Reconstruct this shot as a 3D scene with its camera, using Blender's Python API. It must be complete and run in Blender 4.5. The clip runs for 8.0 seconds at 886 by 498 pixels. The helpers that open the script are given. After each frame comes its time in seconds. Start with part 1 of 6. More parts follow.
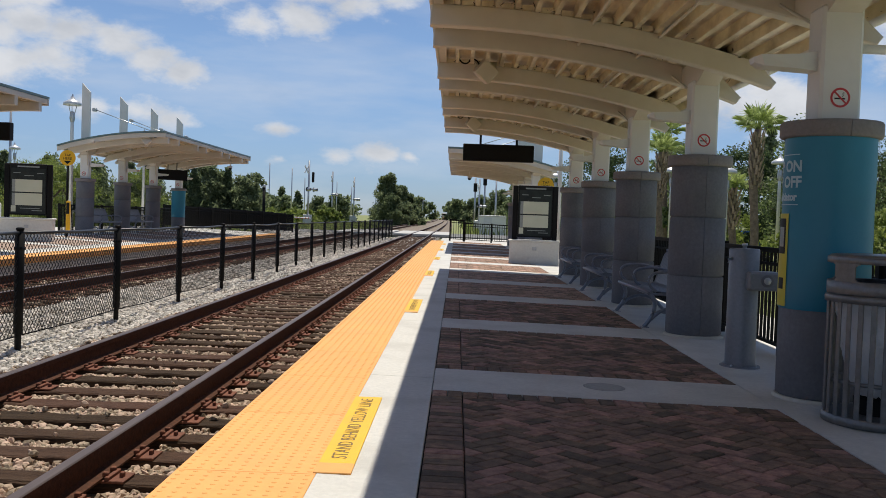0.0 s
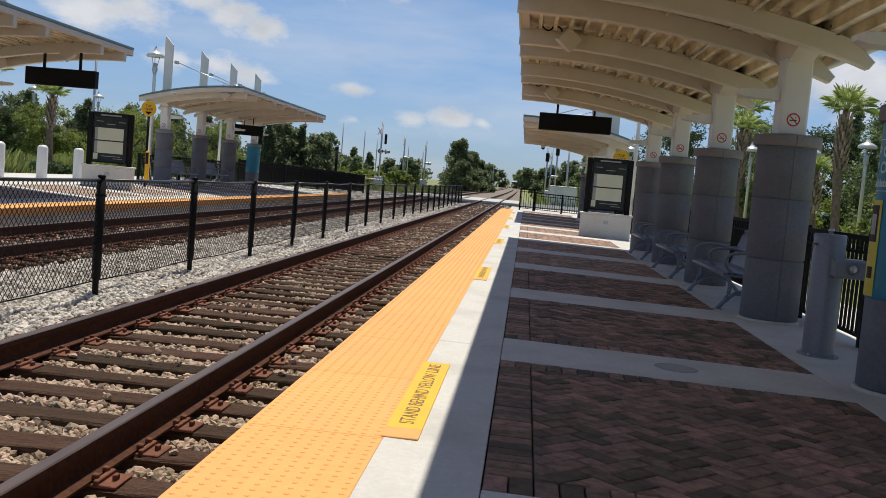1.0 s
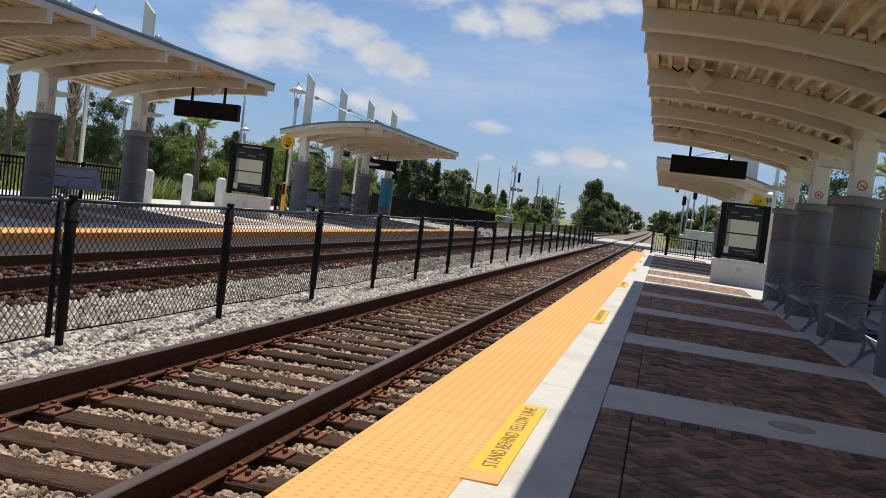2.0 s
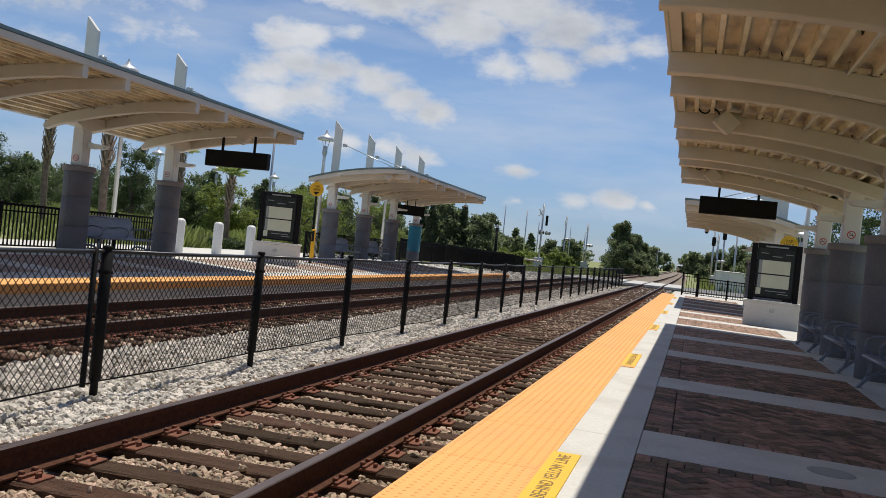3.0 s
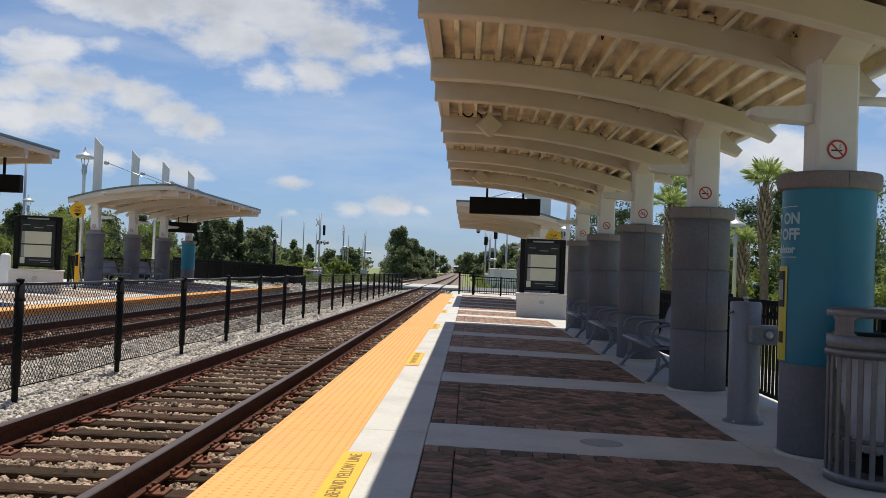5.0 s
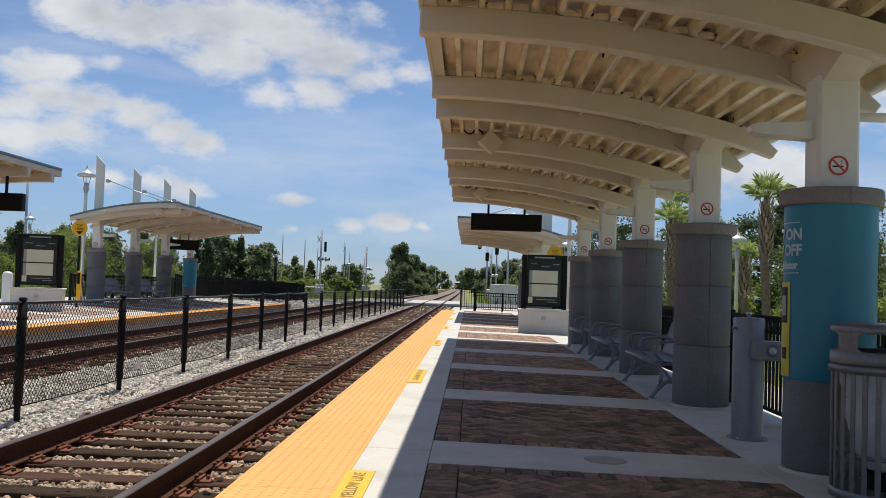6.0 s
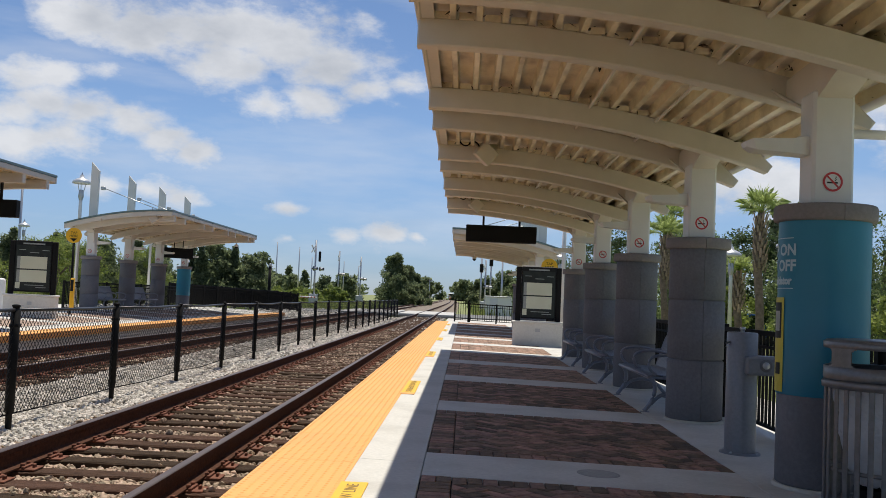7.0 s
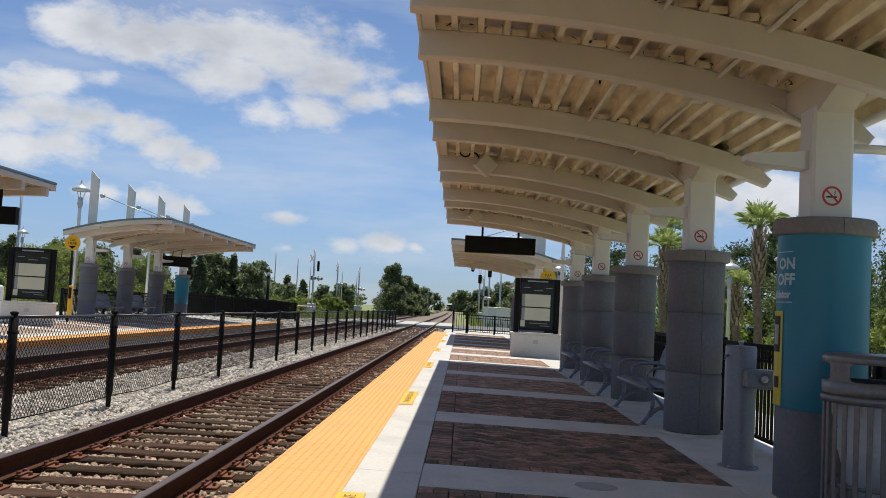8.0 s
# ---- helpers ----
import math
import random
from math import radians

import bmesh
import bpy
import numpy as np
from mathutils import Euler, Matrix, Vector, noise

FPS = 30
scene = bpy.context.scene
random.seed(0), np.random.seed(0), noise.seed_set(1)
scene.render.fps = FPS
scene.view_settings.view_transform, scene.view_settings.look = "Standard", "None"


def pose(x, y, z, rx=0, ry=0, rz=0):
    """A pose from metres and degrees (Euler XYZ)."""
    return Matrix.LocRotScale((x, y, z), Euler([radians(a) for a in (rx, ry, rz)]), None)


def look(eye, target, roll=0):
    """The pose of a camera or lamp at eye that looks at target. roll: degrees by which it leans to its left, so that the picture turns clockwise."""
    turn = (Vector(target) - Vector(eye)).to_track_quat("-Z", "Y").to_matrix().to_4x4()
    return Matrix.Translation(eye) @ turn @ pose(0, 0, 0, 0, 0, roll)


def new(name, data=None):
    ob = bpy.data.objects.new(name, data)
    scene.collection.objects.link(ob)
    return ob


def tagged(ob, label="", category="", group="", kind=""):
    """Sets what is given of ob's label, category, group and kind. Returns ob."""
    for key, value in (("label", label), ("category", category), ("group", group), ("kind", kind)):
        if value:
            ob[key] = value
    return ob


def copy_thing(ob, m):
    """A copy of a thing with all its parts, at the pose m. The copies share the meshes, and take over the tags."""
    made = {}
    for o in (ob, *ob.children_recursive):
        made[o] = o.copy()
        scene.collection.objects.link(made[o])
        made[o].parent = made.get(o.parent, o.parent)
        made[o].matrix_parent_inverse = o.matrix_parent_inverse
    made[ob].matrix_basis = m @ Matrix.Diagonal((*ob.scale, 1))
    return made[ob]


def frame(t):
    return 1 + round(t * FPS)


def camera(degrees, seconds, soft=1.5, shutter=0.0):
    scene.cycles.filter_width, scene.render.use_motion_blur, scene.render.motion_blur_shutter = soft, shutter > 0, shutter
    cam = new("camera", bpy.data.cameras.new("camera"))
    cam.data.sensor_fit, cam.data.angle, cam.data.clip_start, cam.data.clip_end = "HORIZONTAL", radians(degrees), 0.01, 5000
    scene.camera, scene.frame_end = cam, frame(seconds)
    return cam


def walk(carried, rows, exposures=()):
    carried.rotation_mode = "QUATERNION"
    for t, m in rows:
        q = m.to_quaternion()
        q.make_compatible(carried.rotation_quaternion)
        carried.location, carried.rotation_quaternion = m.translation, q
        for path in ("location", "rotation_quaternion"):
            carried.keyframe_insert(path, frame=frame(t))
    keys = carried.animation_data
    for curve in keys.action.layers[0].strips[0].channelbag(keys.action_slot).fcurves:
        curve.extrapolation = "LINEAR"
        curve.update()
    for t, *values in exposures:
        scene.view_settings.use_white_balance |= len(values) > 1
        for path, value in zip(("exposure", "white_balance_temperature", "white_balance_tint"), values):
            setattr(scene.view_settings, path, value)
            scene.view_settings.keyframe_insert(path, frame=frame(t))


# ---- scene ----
cam = camera(51.0, 8.0, soft=0.8)
PATH = [
    (0, (0.031, -0.243, 1.143), (0.004, 1.755, 1.075), 2.0),
    (0.5, (-0.017, -0.227, 1.141), (-0.066, 1.77, 1.057), 2.0),
    (1, (-0.025, -0.167, 1.14), (-0.191, 1.82, 0.992), 4.9),
    (1.5, (0.034, -0.094, 1.139), (-0.278, 1.88, 1.053), 6.2),
    (2, (0.147, -0.072, 1.157), (-0.305, 1.874, 1.061), 6.8),
    (2.2, (0.175, -0.117, 1.175), (-0.328, 1.817, 1.09), 6.9),
    (3.3, (0.128, -0.09, 1.167), (-0.373, 1.846, 1.175), 5.4),
    (3.5, (0.128, -0.104, 1.152), (-0.297, 1.85, 1.16), 4.3),
    (4, (0.134, -0.149, 1.122), (-0.081, 1.84, 1.112), 2.1),
    (4.5, (0.137, -0.171, 1.136), (0.054, 1.827, 1.152), 2.8),
    (4.7, (0.156, -0.173, 1.135), (0.097, 1.826, 1.165), 2.3),
    (6, (0.144, -0.186, 1.146), (0.084, 1.812, 1.226), 1.9),
    (6.5, (0.137, -0.19, 1.152), (0.079, 1.807, 1.248), 2.3),
    (7, (0.138, -0.194, 1.151), (0.089, 1.803, 1.255), 2.5),
    (7.5, (0.137, -0.197, 1.151), (0.098, 1.799, 1.268), 2.8),
    (8, (0.132, -0.197, 1.151), (0.085, 1.798, 1.278), 3.0),
]
walk(cam, [(t, look(eye, target, roll)) for t, eye, target, roll in PATH],
     [(0, 0.34), (2.2, 0.32), (3.3, 0.29), (4.7, 0.34), (6, 0.40), (8, 0.41)])

# ---- world, sun ----
SUN_EL, SUN_AZ = 71.0, -0.8          # degrees; azimuth measured from +y towards +x
world = bpy.data.worlds.new("sky")
scene.world = world
world.use_nodes = True
wn, wl = world.node_tree.nodes, world.node_tree.links
wn.clear()


def wnode(kind, **inputs):
    n = wn.new(kind)
    for k, v in inputs.items():
        n.inputs[k].default_value = v
    return n


def wmath(op, a, b=None, c=None):
    n = wn.new("ShaderNodeMath")
    n.operation = op
    for i, v in enumerate((a, b, c)):
        if v is None:
            continue
        if isinstance(v, (int, float)):
            n.inputs[i].default_value = v
        else:
            wl.new(v, n.inputs[i])
    return n.outputs[0]


sky = wn.new("ShaderNodeTexSky")
sky.sky_type = "NISHITA"
sky.sun_disc = False
sky.sun_elevation = radians(SUN_EL)
sky.sun_rotation = radians(SUN_AZ)
sky.altitude = 20
sky.air_density, sky.dust_density, sky.ozone_density = 0.8, 0.1, 1.0
coord = wn.new("ShaderNodeTexCoord")
flat = wn.new("ShaderNodeVectorMath")
flat.operation = "MULTIPLY"
flat.inputs[1].default_value = (1, 1, 1.9)
wl.new(coord.outputs["Generated"], flat.inputs[0])
CLOUDS = [
    (-0.436, 0.879, 0.195, 0.034), (-0.403, 0.893, 0.200, 0.030), (-0.365, 0.907, 0.211, 0.027), (-0.402, 0.877, 0.263, 0.034),
    (-0.373, 0.891, 0.260, 0.057), (-0.334, 0.908, 0.252, 0.065), (-0.287, 0.923, 0.256, 0.068), (-0.239, 0.934, 0.267, 0.072),
    (-0.188, 0.947, 0.259, 0.068), (-0.141, 0.961, 0.238, 0.061), (-0.117, 0.969, 0.217, 0.034), (-0.164, 0.966, 0.201, 0.038),
    (-0.216, 0.957, 0.194, 0.034), (-0.255, 0.938, 0.235, 0.053), (-0.073, 0.972, 0.225, 0.020), (-0.113, 0.954, 0.279, 0.032),
    (-0.441, 0.883, 0.162, 0.038), (-0.413, 0.894, 0.174, 0.042), (-0.380, 0.909, 0.173, 0.047), (-0.345, 0.924, 0.164, 0.047),
    (-0.399, 0.906, 0.143, 0.046), (-0.436, 0.890, 0.133, 0.046), (-0.313, 0.938, 0.147, 0.038), (-0.284, 0.949, 0.139, 0.032),
    (-0.081, 0.995, 0.063, 0.030), (-0.053, 0.997, 0.064, 0.020), (-0.132, 0.989, 0.060, 0.020), (-0.189, 0.980, 0.056, 0.015),
    (-0.325, 0.941, 0.097, 0.032), (-0.301, 0.949, 0.091, 0.027), (-0.369, 0.924, 0.099, 0.027), (-0.195, 0.977, 0.087, 0.019),
    (-0.60, 0.76, 0.24, 0.13), (-0.66, 0.72, 0.13, 0.10), (0.45, 0.85, 0.20, 0.13), (0.62, 0.74, 0.28, 0.16), (0.30, 0.94, 0.12, 0.07),
    (0.85, 0.35, 0.35, 0.2), (-0.85, 0.3, 0.3, 0.2), (0.2, -0.9, 0.3, 0.2), (-0.5, -0.7, 0.4, 0.2)]
reach = None
for x, y, z, r in CLOUDS:
    d = wn.new("ShaderNodeVectorMath")
    d.operation = "DISTANCE"
    wl.new(flat.outputs[0], d.inputs[0])
    d.inputs[1].default_value = (x, y, z * 1.9)
    one = wmath("SUBTRACT", 1.0, wmath("DIVIDE", d.outputs["Value"], r * 1.22))
    one = wmath("MULTIPLY", one, min(1.0, 0.6 + r * 6))
    reach = one if reach is None else wmath("MAXIMUM", reach, one)
reach = wmath("MAXIMUM", reach, -0.45)
puff = wnode("ShaderNodeTexNoise", Scale=13.0, Detail=14.0, Roughness=0.62)
wl.new(flat.outputs[0], puff.inputs["Vector"])
wisp = wnode("ShaderNodeTexNoise", Scale=3.5, Detail=6.0, Roughness=0.55)
streak = wn.new("ShaderNodeVectorMath")
streak.operation = "MULTIPLY"
streak.inputs[1].default_value = (1, 1, 5)
wl.new(coord.outputs["Generated"], streak.inputs[0])
wl.new(streak.outputs[0], wisp.inputs["Vector"])
thick = wmath("ADD", reach, wmath("MULTIPLY_ADD", puff.outputs["Fac"], 2.3, -1.15))
ramp = wn.new("ShaderNodeMapRange")
ramp.interpolation_type = "SMOOTHSTEP"
wl.new(thick, ramp.inputs["Value"])
ramp.inputs["From Min"].default_value, ramp.inputs["From Max"].default_value = 0.0, 0.75
ramp.inputs["To Max"].default_value = 0.93
veil = wmath("MULTIPLY", wmath("SUBTRACT", wisp.outputs["Fac"], 0.46), 1.4)
cover = wmath("MAXIMUM", ramp.outputs["Result"], veil)
shade = wn.new("ShaderNodeMix")
shade.data_type = "RGBA"
core = wn.new("ShaderNodeMapRange")
soft = wnode("ShaderNodeTexNoise", Scale=11.0, Detail=5.0, Roughness=0.55)
wl.new(flat.outputs[0], soft.inputs["Vector"])
wl.new(wmath("ADD", wmath("MULTIPLY", thick, 0.35), wmath("MULTIPLY_ADD", soft.outputs["Fac"], 2.6, -1.15)), core.inputs["Value"])
core.inputs["From Min"].default_value, core.inputs["From Max"].default_value = 0.1, 1.1
wl.new(core.outputs["Result"], shade.inputs["Factor"])
shade.inputs["A"].default_value = (7.5, 7.6, 7.85, 1)
shade.inputs["B"].default_value = (5.0, 5.25, 5.7, 1)
mixed = wn.new("ShaderNodeMix")
mixed.data_type = "RGBA"
wl.new(cover, mixed.inputs["Factor"])
tint = wn.new("ShaderNodeMix")
tint.data_type, tint.blend_type = "RGBA", "MULTIPLY"
tint.inputs["Factor"].default_value = 1.0
haze = wn.new("ShaderNodeMix")
haze.data_type = "RGBA"
up = wn.new("ShaderNodeSeparateXYZ")
wl.new(coord.outputs["Generated"], up.inputs[0])
low_air = wn.new("ShaderNodeMapRange")
wl.new(up.outputs["Z"], low_air.inputs["Value"])
low_air.inputs["From Min"].default_value, low_air.inputs["From Max"].default_value = 0.0, 0.16
wl.new(low_air.outputs["Result"], haze.inputs["Factor"])
haze.inputs["A"].default_value = (0.45, 0.555, 0.82, 1)
haze.inputs["B"].default_value = (0.87, 0.945, 1.06, 1)
wl.new(haze.outputs["Result"], tint.inputs["B"])
wl.new(sky.outputs[0], tint.inputs["A"])
wl.new(tint.outputs["Result"], mixed.inputs["A"])
wl.new(shade.outputs["Result"], mixed.inputs["B"])
back = wnode("ShaderNodeBackground", Strength=0.077)
wl.new(mixed.outputs["Result"], back.inputs["Color"])
wout = wn.new("ShaderNodeOutputWorld")
wl.new(back.outputs[0], wout.inputs["Surface"])

sun = new("sun", bpy.data.lights.new("sun", "SUN"))
sun.data.energy, sun.data.angle, sun.data.color = 3.6, radians(0.53), (1.0, 0.93, 0.81)
sun_way = Vector((math.sin(radians(SUN_AZ)) * math.cos(radians(SUN_EL)), math.cos(radians(SUN_AZ)) * math.cos(radians(SUN_EL)), math.sin(radians(SUN_EL))))
sun.matrix_world = look(sun_way * 60, (0, 0, 0))


# ---- materials ----
def surface(name, a, b, scale=8.0, rough=0.6, metal=0.0, bump=0.0, bump_scale=60.0, stain=None, stain_scale=0.8, stain_amount=0.5,
            random_value=0.0, island=0.0, stretch=(1, 1, 1), glow=0.0, leaf=0.0, spec=0.5):
    """A painted, cast or grown surface: two tones mixed by fine noise, a larger stain, relief and per-piece variation."""
    m = bpy.data.materials.new(name)
    m.use_nodes = True
    n, l = m.node_tree.nodes, m.node_tree.links
    p = n["Principled BSDF"]
    geo = n.new("ShaderNodeNewGeometry")
    mp = n.new("ShaderNodeMapping")
    mp.inputs["Scale"].default_value = stretch
    l.new(geo.outputs["Position"], mp.inputs["Vector"])
    tex = n.new("ShaderNodeTexNoise")
    tex.inputs["Scale"].default_value, tex.inputs["Detail"].default_value, tex.inputs["Roughness"].default_value = scale, 6, 0.6
    l.new(mp.outputs[0], tex.inputs["Vector"])
    spread = n.new("ShaderNodeMapRange")
    l.new(tex.outputs["Fac"], spread.inputs["Value"])
    spread.inputs["From Min"].default_value, spread.inputs["From Max"].default_value = 0.3, 0.7
    mix = n.new("ShaderNodeMix")
    mix.data_type = "RGBA"
    l.new(spread.outputs["Result"], mix.inputs["Factor"])
    mix.inputs["A"].default_value, mix.inputs["B"].default_value = (*a, 1), (*b, 1)
    colour = mix.outputs["Result"]
    if stain:
        big = n.new("ShaderNodeTexNoise")
        big.inputs["Scale"].default_value, big.inputs["Detail"].default_value = stain_scale, 5
        l.new(mp.outputs[0], big.inputs["Vector"])
        cut = n.new("ShaderNodeMapRange")
        cut.inputs["From Min"].default_value, cut.inputs["From Max"].default_value = 0.45, 0.75
        cut.inputs["To Max"].default_value = stain_amount
        l.new(big.outputs["Fac"], cut.inputs["Value"])
        mix2 = n.new("ShaderNodeMix")
        mix2.data_type = "RGBA"
        l.new(cut.outputs["Result"], mix2.inputs["Factor"])
        l.new(colour, mix2.inputs["A"])
        mix2.inputs["B"].default_value = (*stain, 1)
        colour = mix2.outputs["Result"]
    if random_value or island:
        hsv = n.new("ShaderNodeHueSaturation")
        src = n.new("ShaderNodeObjectInfo").outputs["Random"] if random_value else geo.outputs["Random Per Island"]
        mr = n.new("ShaderNodeMapRange")
        amount = random_value or island
        mr.inputs["To Min"].default_value, mr.inputs["To Max"].default_value = 1 - amount, 1 + amount
        l.new(src, mr.inputs["Value"])
        l.new(mr.outputs["Result"], hsv.inputs["Value"])
        hue = n.new("ShaderNodeMapRange")
        hue.inputs["To Min"].default_value, hue.inputs["To Max"].default_value = 0.5 + amount * 0.035, 0.5 - amount * 0.035
        l.new(src, hue.inputs["Value"])
        l.new(hue.outputs["Result"], hsv.inputs["Hue"])
        l.new(colour, hsv.inputs["Color"])
        colour = hsv.outputs["Color"]
    l.new(colour, p.inputs["Base Color"])
    p.inputs["Metallic"].default_value = metal
    p.inputs["Specular IOR Level"].default_value = spec
    rg = n.new("ShaderNodeMapRange")
    rg.inputs["To Min"].default_value, rg.inputs["To Max"].default_value = max(0.03, rough - 0.1), min(1.0, rough + 0.1)
    l.new(tex.outputs["Fac"], rg.inputs["Value"])
    l.new(rg.outputs["Result"], p.inputs["Roughness"])
    if bump:
        fine = n.new("ShaderNodeTexNoise")
        fine.inputs["Scale"].default_value, fine.inputs["Detail"].default_value = bump_scale, 5
        l.new(mp.outputs[0], fine.inputs["Vector"])
        bp = n.new("ShaderNodeBump")
        bp.inputs["Strength"].default_value, bp.inputs["Distance"].default_value = min(1, bump), 0.02
        l.new(fine.outputs["Fac"], bp.inputs["Height"])
        l.new(bp.outputs["Normal"], p.inputs["Normal"])
    if leaf:
        tr = n.new("ShaderNodeBsdfTranslucent")
        l.new(colour, tr.inputs["Color"])
        mixs = n.new("ShaderNodeMixShader")
        mixs.inputs[0].default_value = leaf
        l.new(p.outputs[0], mixs.inputs[1])
        l.new(tr.outputs[0], mixs.inputs[2])
        l.new(mixs.outputs[0], n["Material Output"].inputs["Surface"])
    if glow:
        l.new(colour, p.inputs["Emission Color"])
        p.inputs["Emission Strength"].default_value = glow
    return m


CONCRETE = surface("platform_concrete", (0.56, 0.55, 0.515), (0.66, 0.645, 0.60), 30, 0.85, bump=0.25, bump_scale=140, stain=(0.40, 0.385, 0.345), stain_scale=1.7, stain_amount=0.55)
PLINTH = surface("plinth_concrete", (0.66, 0.64, 0.59), (0.75, 0.73, 0.675), 18, 0.85, bump=0.15, stain=(0.52, 0.49, 0.43), stain_scale=1.8, stain_amount=0.4)
KERB_CONCRETE = surface("wall_concrete", (0.52, 0.49, 0.435), (0.62, 0.585, 0.51), 22, 0.9, bump=0.3, stain=(0.26, 0.24, 0.21), stain_scale=1.6, stain_amount=0.6)
DRAIN = surface("drain_iron", (0.33, 0.325, 0.31), (0.42, 0.415, 0.40), 30, 0.8, bump=0.3)
COLUMN_CAST = surface("cast_column", (0.138, 0.139, 0.153), (0.192, 0.191, 0.206), 34, 0.8, bump=0.2, bump_scale=120, stain=(0.105, 0.105, 0.113), stain_scale=2.2, stain_amount=0.5)
CAP_CAST = surface("cast_cap", (0.215, 0.195, 0.19), (0.275, 0.25, 0.245), 40, 0.85, bump=0.3, bump_scale=120, stain=(0.2, 0.19, 0.19), stain_scale=3)
TACTILE = surface("tactile_yellow", (0.80, 0.37, 0.10), (0.86, 0.42, 0.125), 14, 0.7, bump=0.08, stain=(0.72, 0.35, 0.12), stain_scale=1.4, stain_amount=0.5, random_value=0.05)
LABEL_YELLOW = surface("label_yellow", (0.80, 0.46, 0.02), (0.85, 0.50, 0.03), 20, 0.6, stain=(0.62, 0.38, 0.06), stain_scale=4, stain_amount=0.35)
INK = surface("label_ink", (0.16, 0.10, 0.03), (0.26, 0.17, 0.05), 60, 0.7)
BRICK = surface("paving_brick", (0.14, 0.080, 0.058), (0.38, 0.235, 0.15), 16, 0.88, bump=0.5, bump_scale=150, stain=(0.075, 0.06, 0.06), stain_scale=2.0, stain_amount=0.5, random_value=0.55)
# same paver, its colour raised to carry the sun on the open panels
BRICK_FAR_LIT = surface("paving_brick_joined_lit", (0.20, 0.125, 0.09), (0.48, 0.31, 0.21), 26, 0.88, stain=(0.075, 0.06, 0.06), stain_scale=2.0, stain_amount=0.5, island=0.42)
# sun brightness put into the brick colour for the opposite platform
BRICK_SUNLIT = surface("paving_brick_sunlit", (0.31, 0.22, 0.17), (0.44, 0.325, 0.25), 9, 0.88, stain=(0.22, 0.165, 0.14), stain_scale=0.7)
SAND = surface("joint_sand", (0.03, 0.027, 0.024), (0.05, 0.045, 0.04), 60, 1.0)
CREAM = surface("cream_paint", (0.60, 0.55, 0.48), (0.66, 0.61, 0.535), 3, 0.5, stain=(0.52, 0.47, 0.40), stain_scale=1.2, stain_amount=0.35)
DECK = surface("deck_paint", (0.70, 0.61, 0.43), (0.86, 0.78, 0.60), 9, 0.34, stretch=(1, 0.45, 1), bump=0.12, bump_scale=9, stain=(0.23, 0.165, 0.09), stain_scale=4.0, stain_amount=0.9)
DARK_SLIVER = surface("dark_sliver", (0.035, 0.026, 0.017), (0.10, 0.075, 0.05), 30, 0.95)
POST_WHITE = surface("post_paint", (0.72, 0.71, 0.69), (0.78, 0.77, 0.745), 4, 0.45, stain=(0.58, 0.56, 0.53), stain_scale=2)
ROOF_GREEN = surface("roof_metal", (0.13, 0.19, 0.19), (0.17, 0.24, 0.235), 6, 0.4, metal=0.3)
BLACK_STEEL = surface("black_steel", (0.008, 0.008, 0.008), (0.014, 0.013, 0.012), 30, 0.6, bump=0.05, spec=0.14)
GALV = surface("galvanised_steel", (0.42, 0.43, 0.44), (0.56, 0.57, 0.58), 14, 0.38, metal=0.75)
ALU = surface("silver_paint", (0.60, 0.61, 0.62), (0.70, 0.71, 0.72), 8, 0.35, metal=0.35)
GREY_METAL = surface("grey_powder_coat", (0.20, 0.205, 0.23), (0.25, 0.255, 0.28), 40, 0.42, metal=0.2, bump=0.05)
BIN_METAL = surface("bin_silver", (0.165, 0.163, 0.165), (0.235, 0.23, 0.232), 25, 0.4, metal=0.5, bump=0.08)
BENCH_METAL = surface("bench_coat", (0.18, 0.195, 0.235), (0.24, 0.255, 0.30), 30, 0.38, metal=0.15)
RAIL_SIDE = surface("rail_rust", (0.05, 0.022, 0.013), (0.11, 0.046, 0.026), 30, 0.85, bump=0.3, bump_scale=120, spec=0.15)
RAIL_TOP = surface("rail_polished", (0.075, 0.052, 0.044), (0.16, 0.12, 0.10), 5, 0.45, metal=0.5, stretch=(30, 0.4, 1))
PLATE_RUST = surface("plate_rust", (0.13, 0.045, 0.025), (0.23, 0.085, 0.045), 35, 0.9, bump=0.4, stain=(0.06, 0.03, 0.02), stain_scale=9)
TIE_WOOD = surface("tie_wood", (0.030, 0.0165, 0.010), (0.118, 0.067, 0.041), 9, 0.92, bump=0.9, bump_scale=26, stretch=(1, 9, 9), stain=(0.16, 0.105, 0.07), stain_scale=1.2, stain_amount=0.35, random_value=0.35, spec=0.2)
BALLAST = surface("ballast_bed", (0.10, 0.078, 0.058), (0.32, 0.265, 0.21), 22, 0.95, bump=1.0, bump_scale=18, stain=(0.16, 0.115, 0.085), stain_scale=0.7, stain_amount=0.4)
STONE = surface("ballast_stone", (0.43, 0.395, 0.34), (0.60, 0.56, 0.50), 16, 0.92, bump=0.3, stain=(0.30, 0.22, 0.17), stain_scale=0.6, stain_amount=0.4, island=0.42)
STONE_BROWN = surface("ballast_stone_stained", (0.29, 0.205, 0.137), (0.50, 0.39, 0.285), 16, 0.92, bump=0.3, stain=(0.20, 0.125, 0.08), stain_scale=0.9, stain_amount=0.55, island=0.45)
GRASS = surface("grass_ground", (0.14, 0.18, 0.055), (0.25, 0.27, 0.10), 5, 0.95, bump=0.8, bump_scale=12, stain=(0.27, 0.24, 0.12), stain_scale=0.13, stain_amount=0.6)
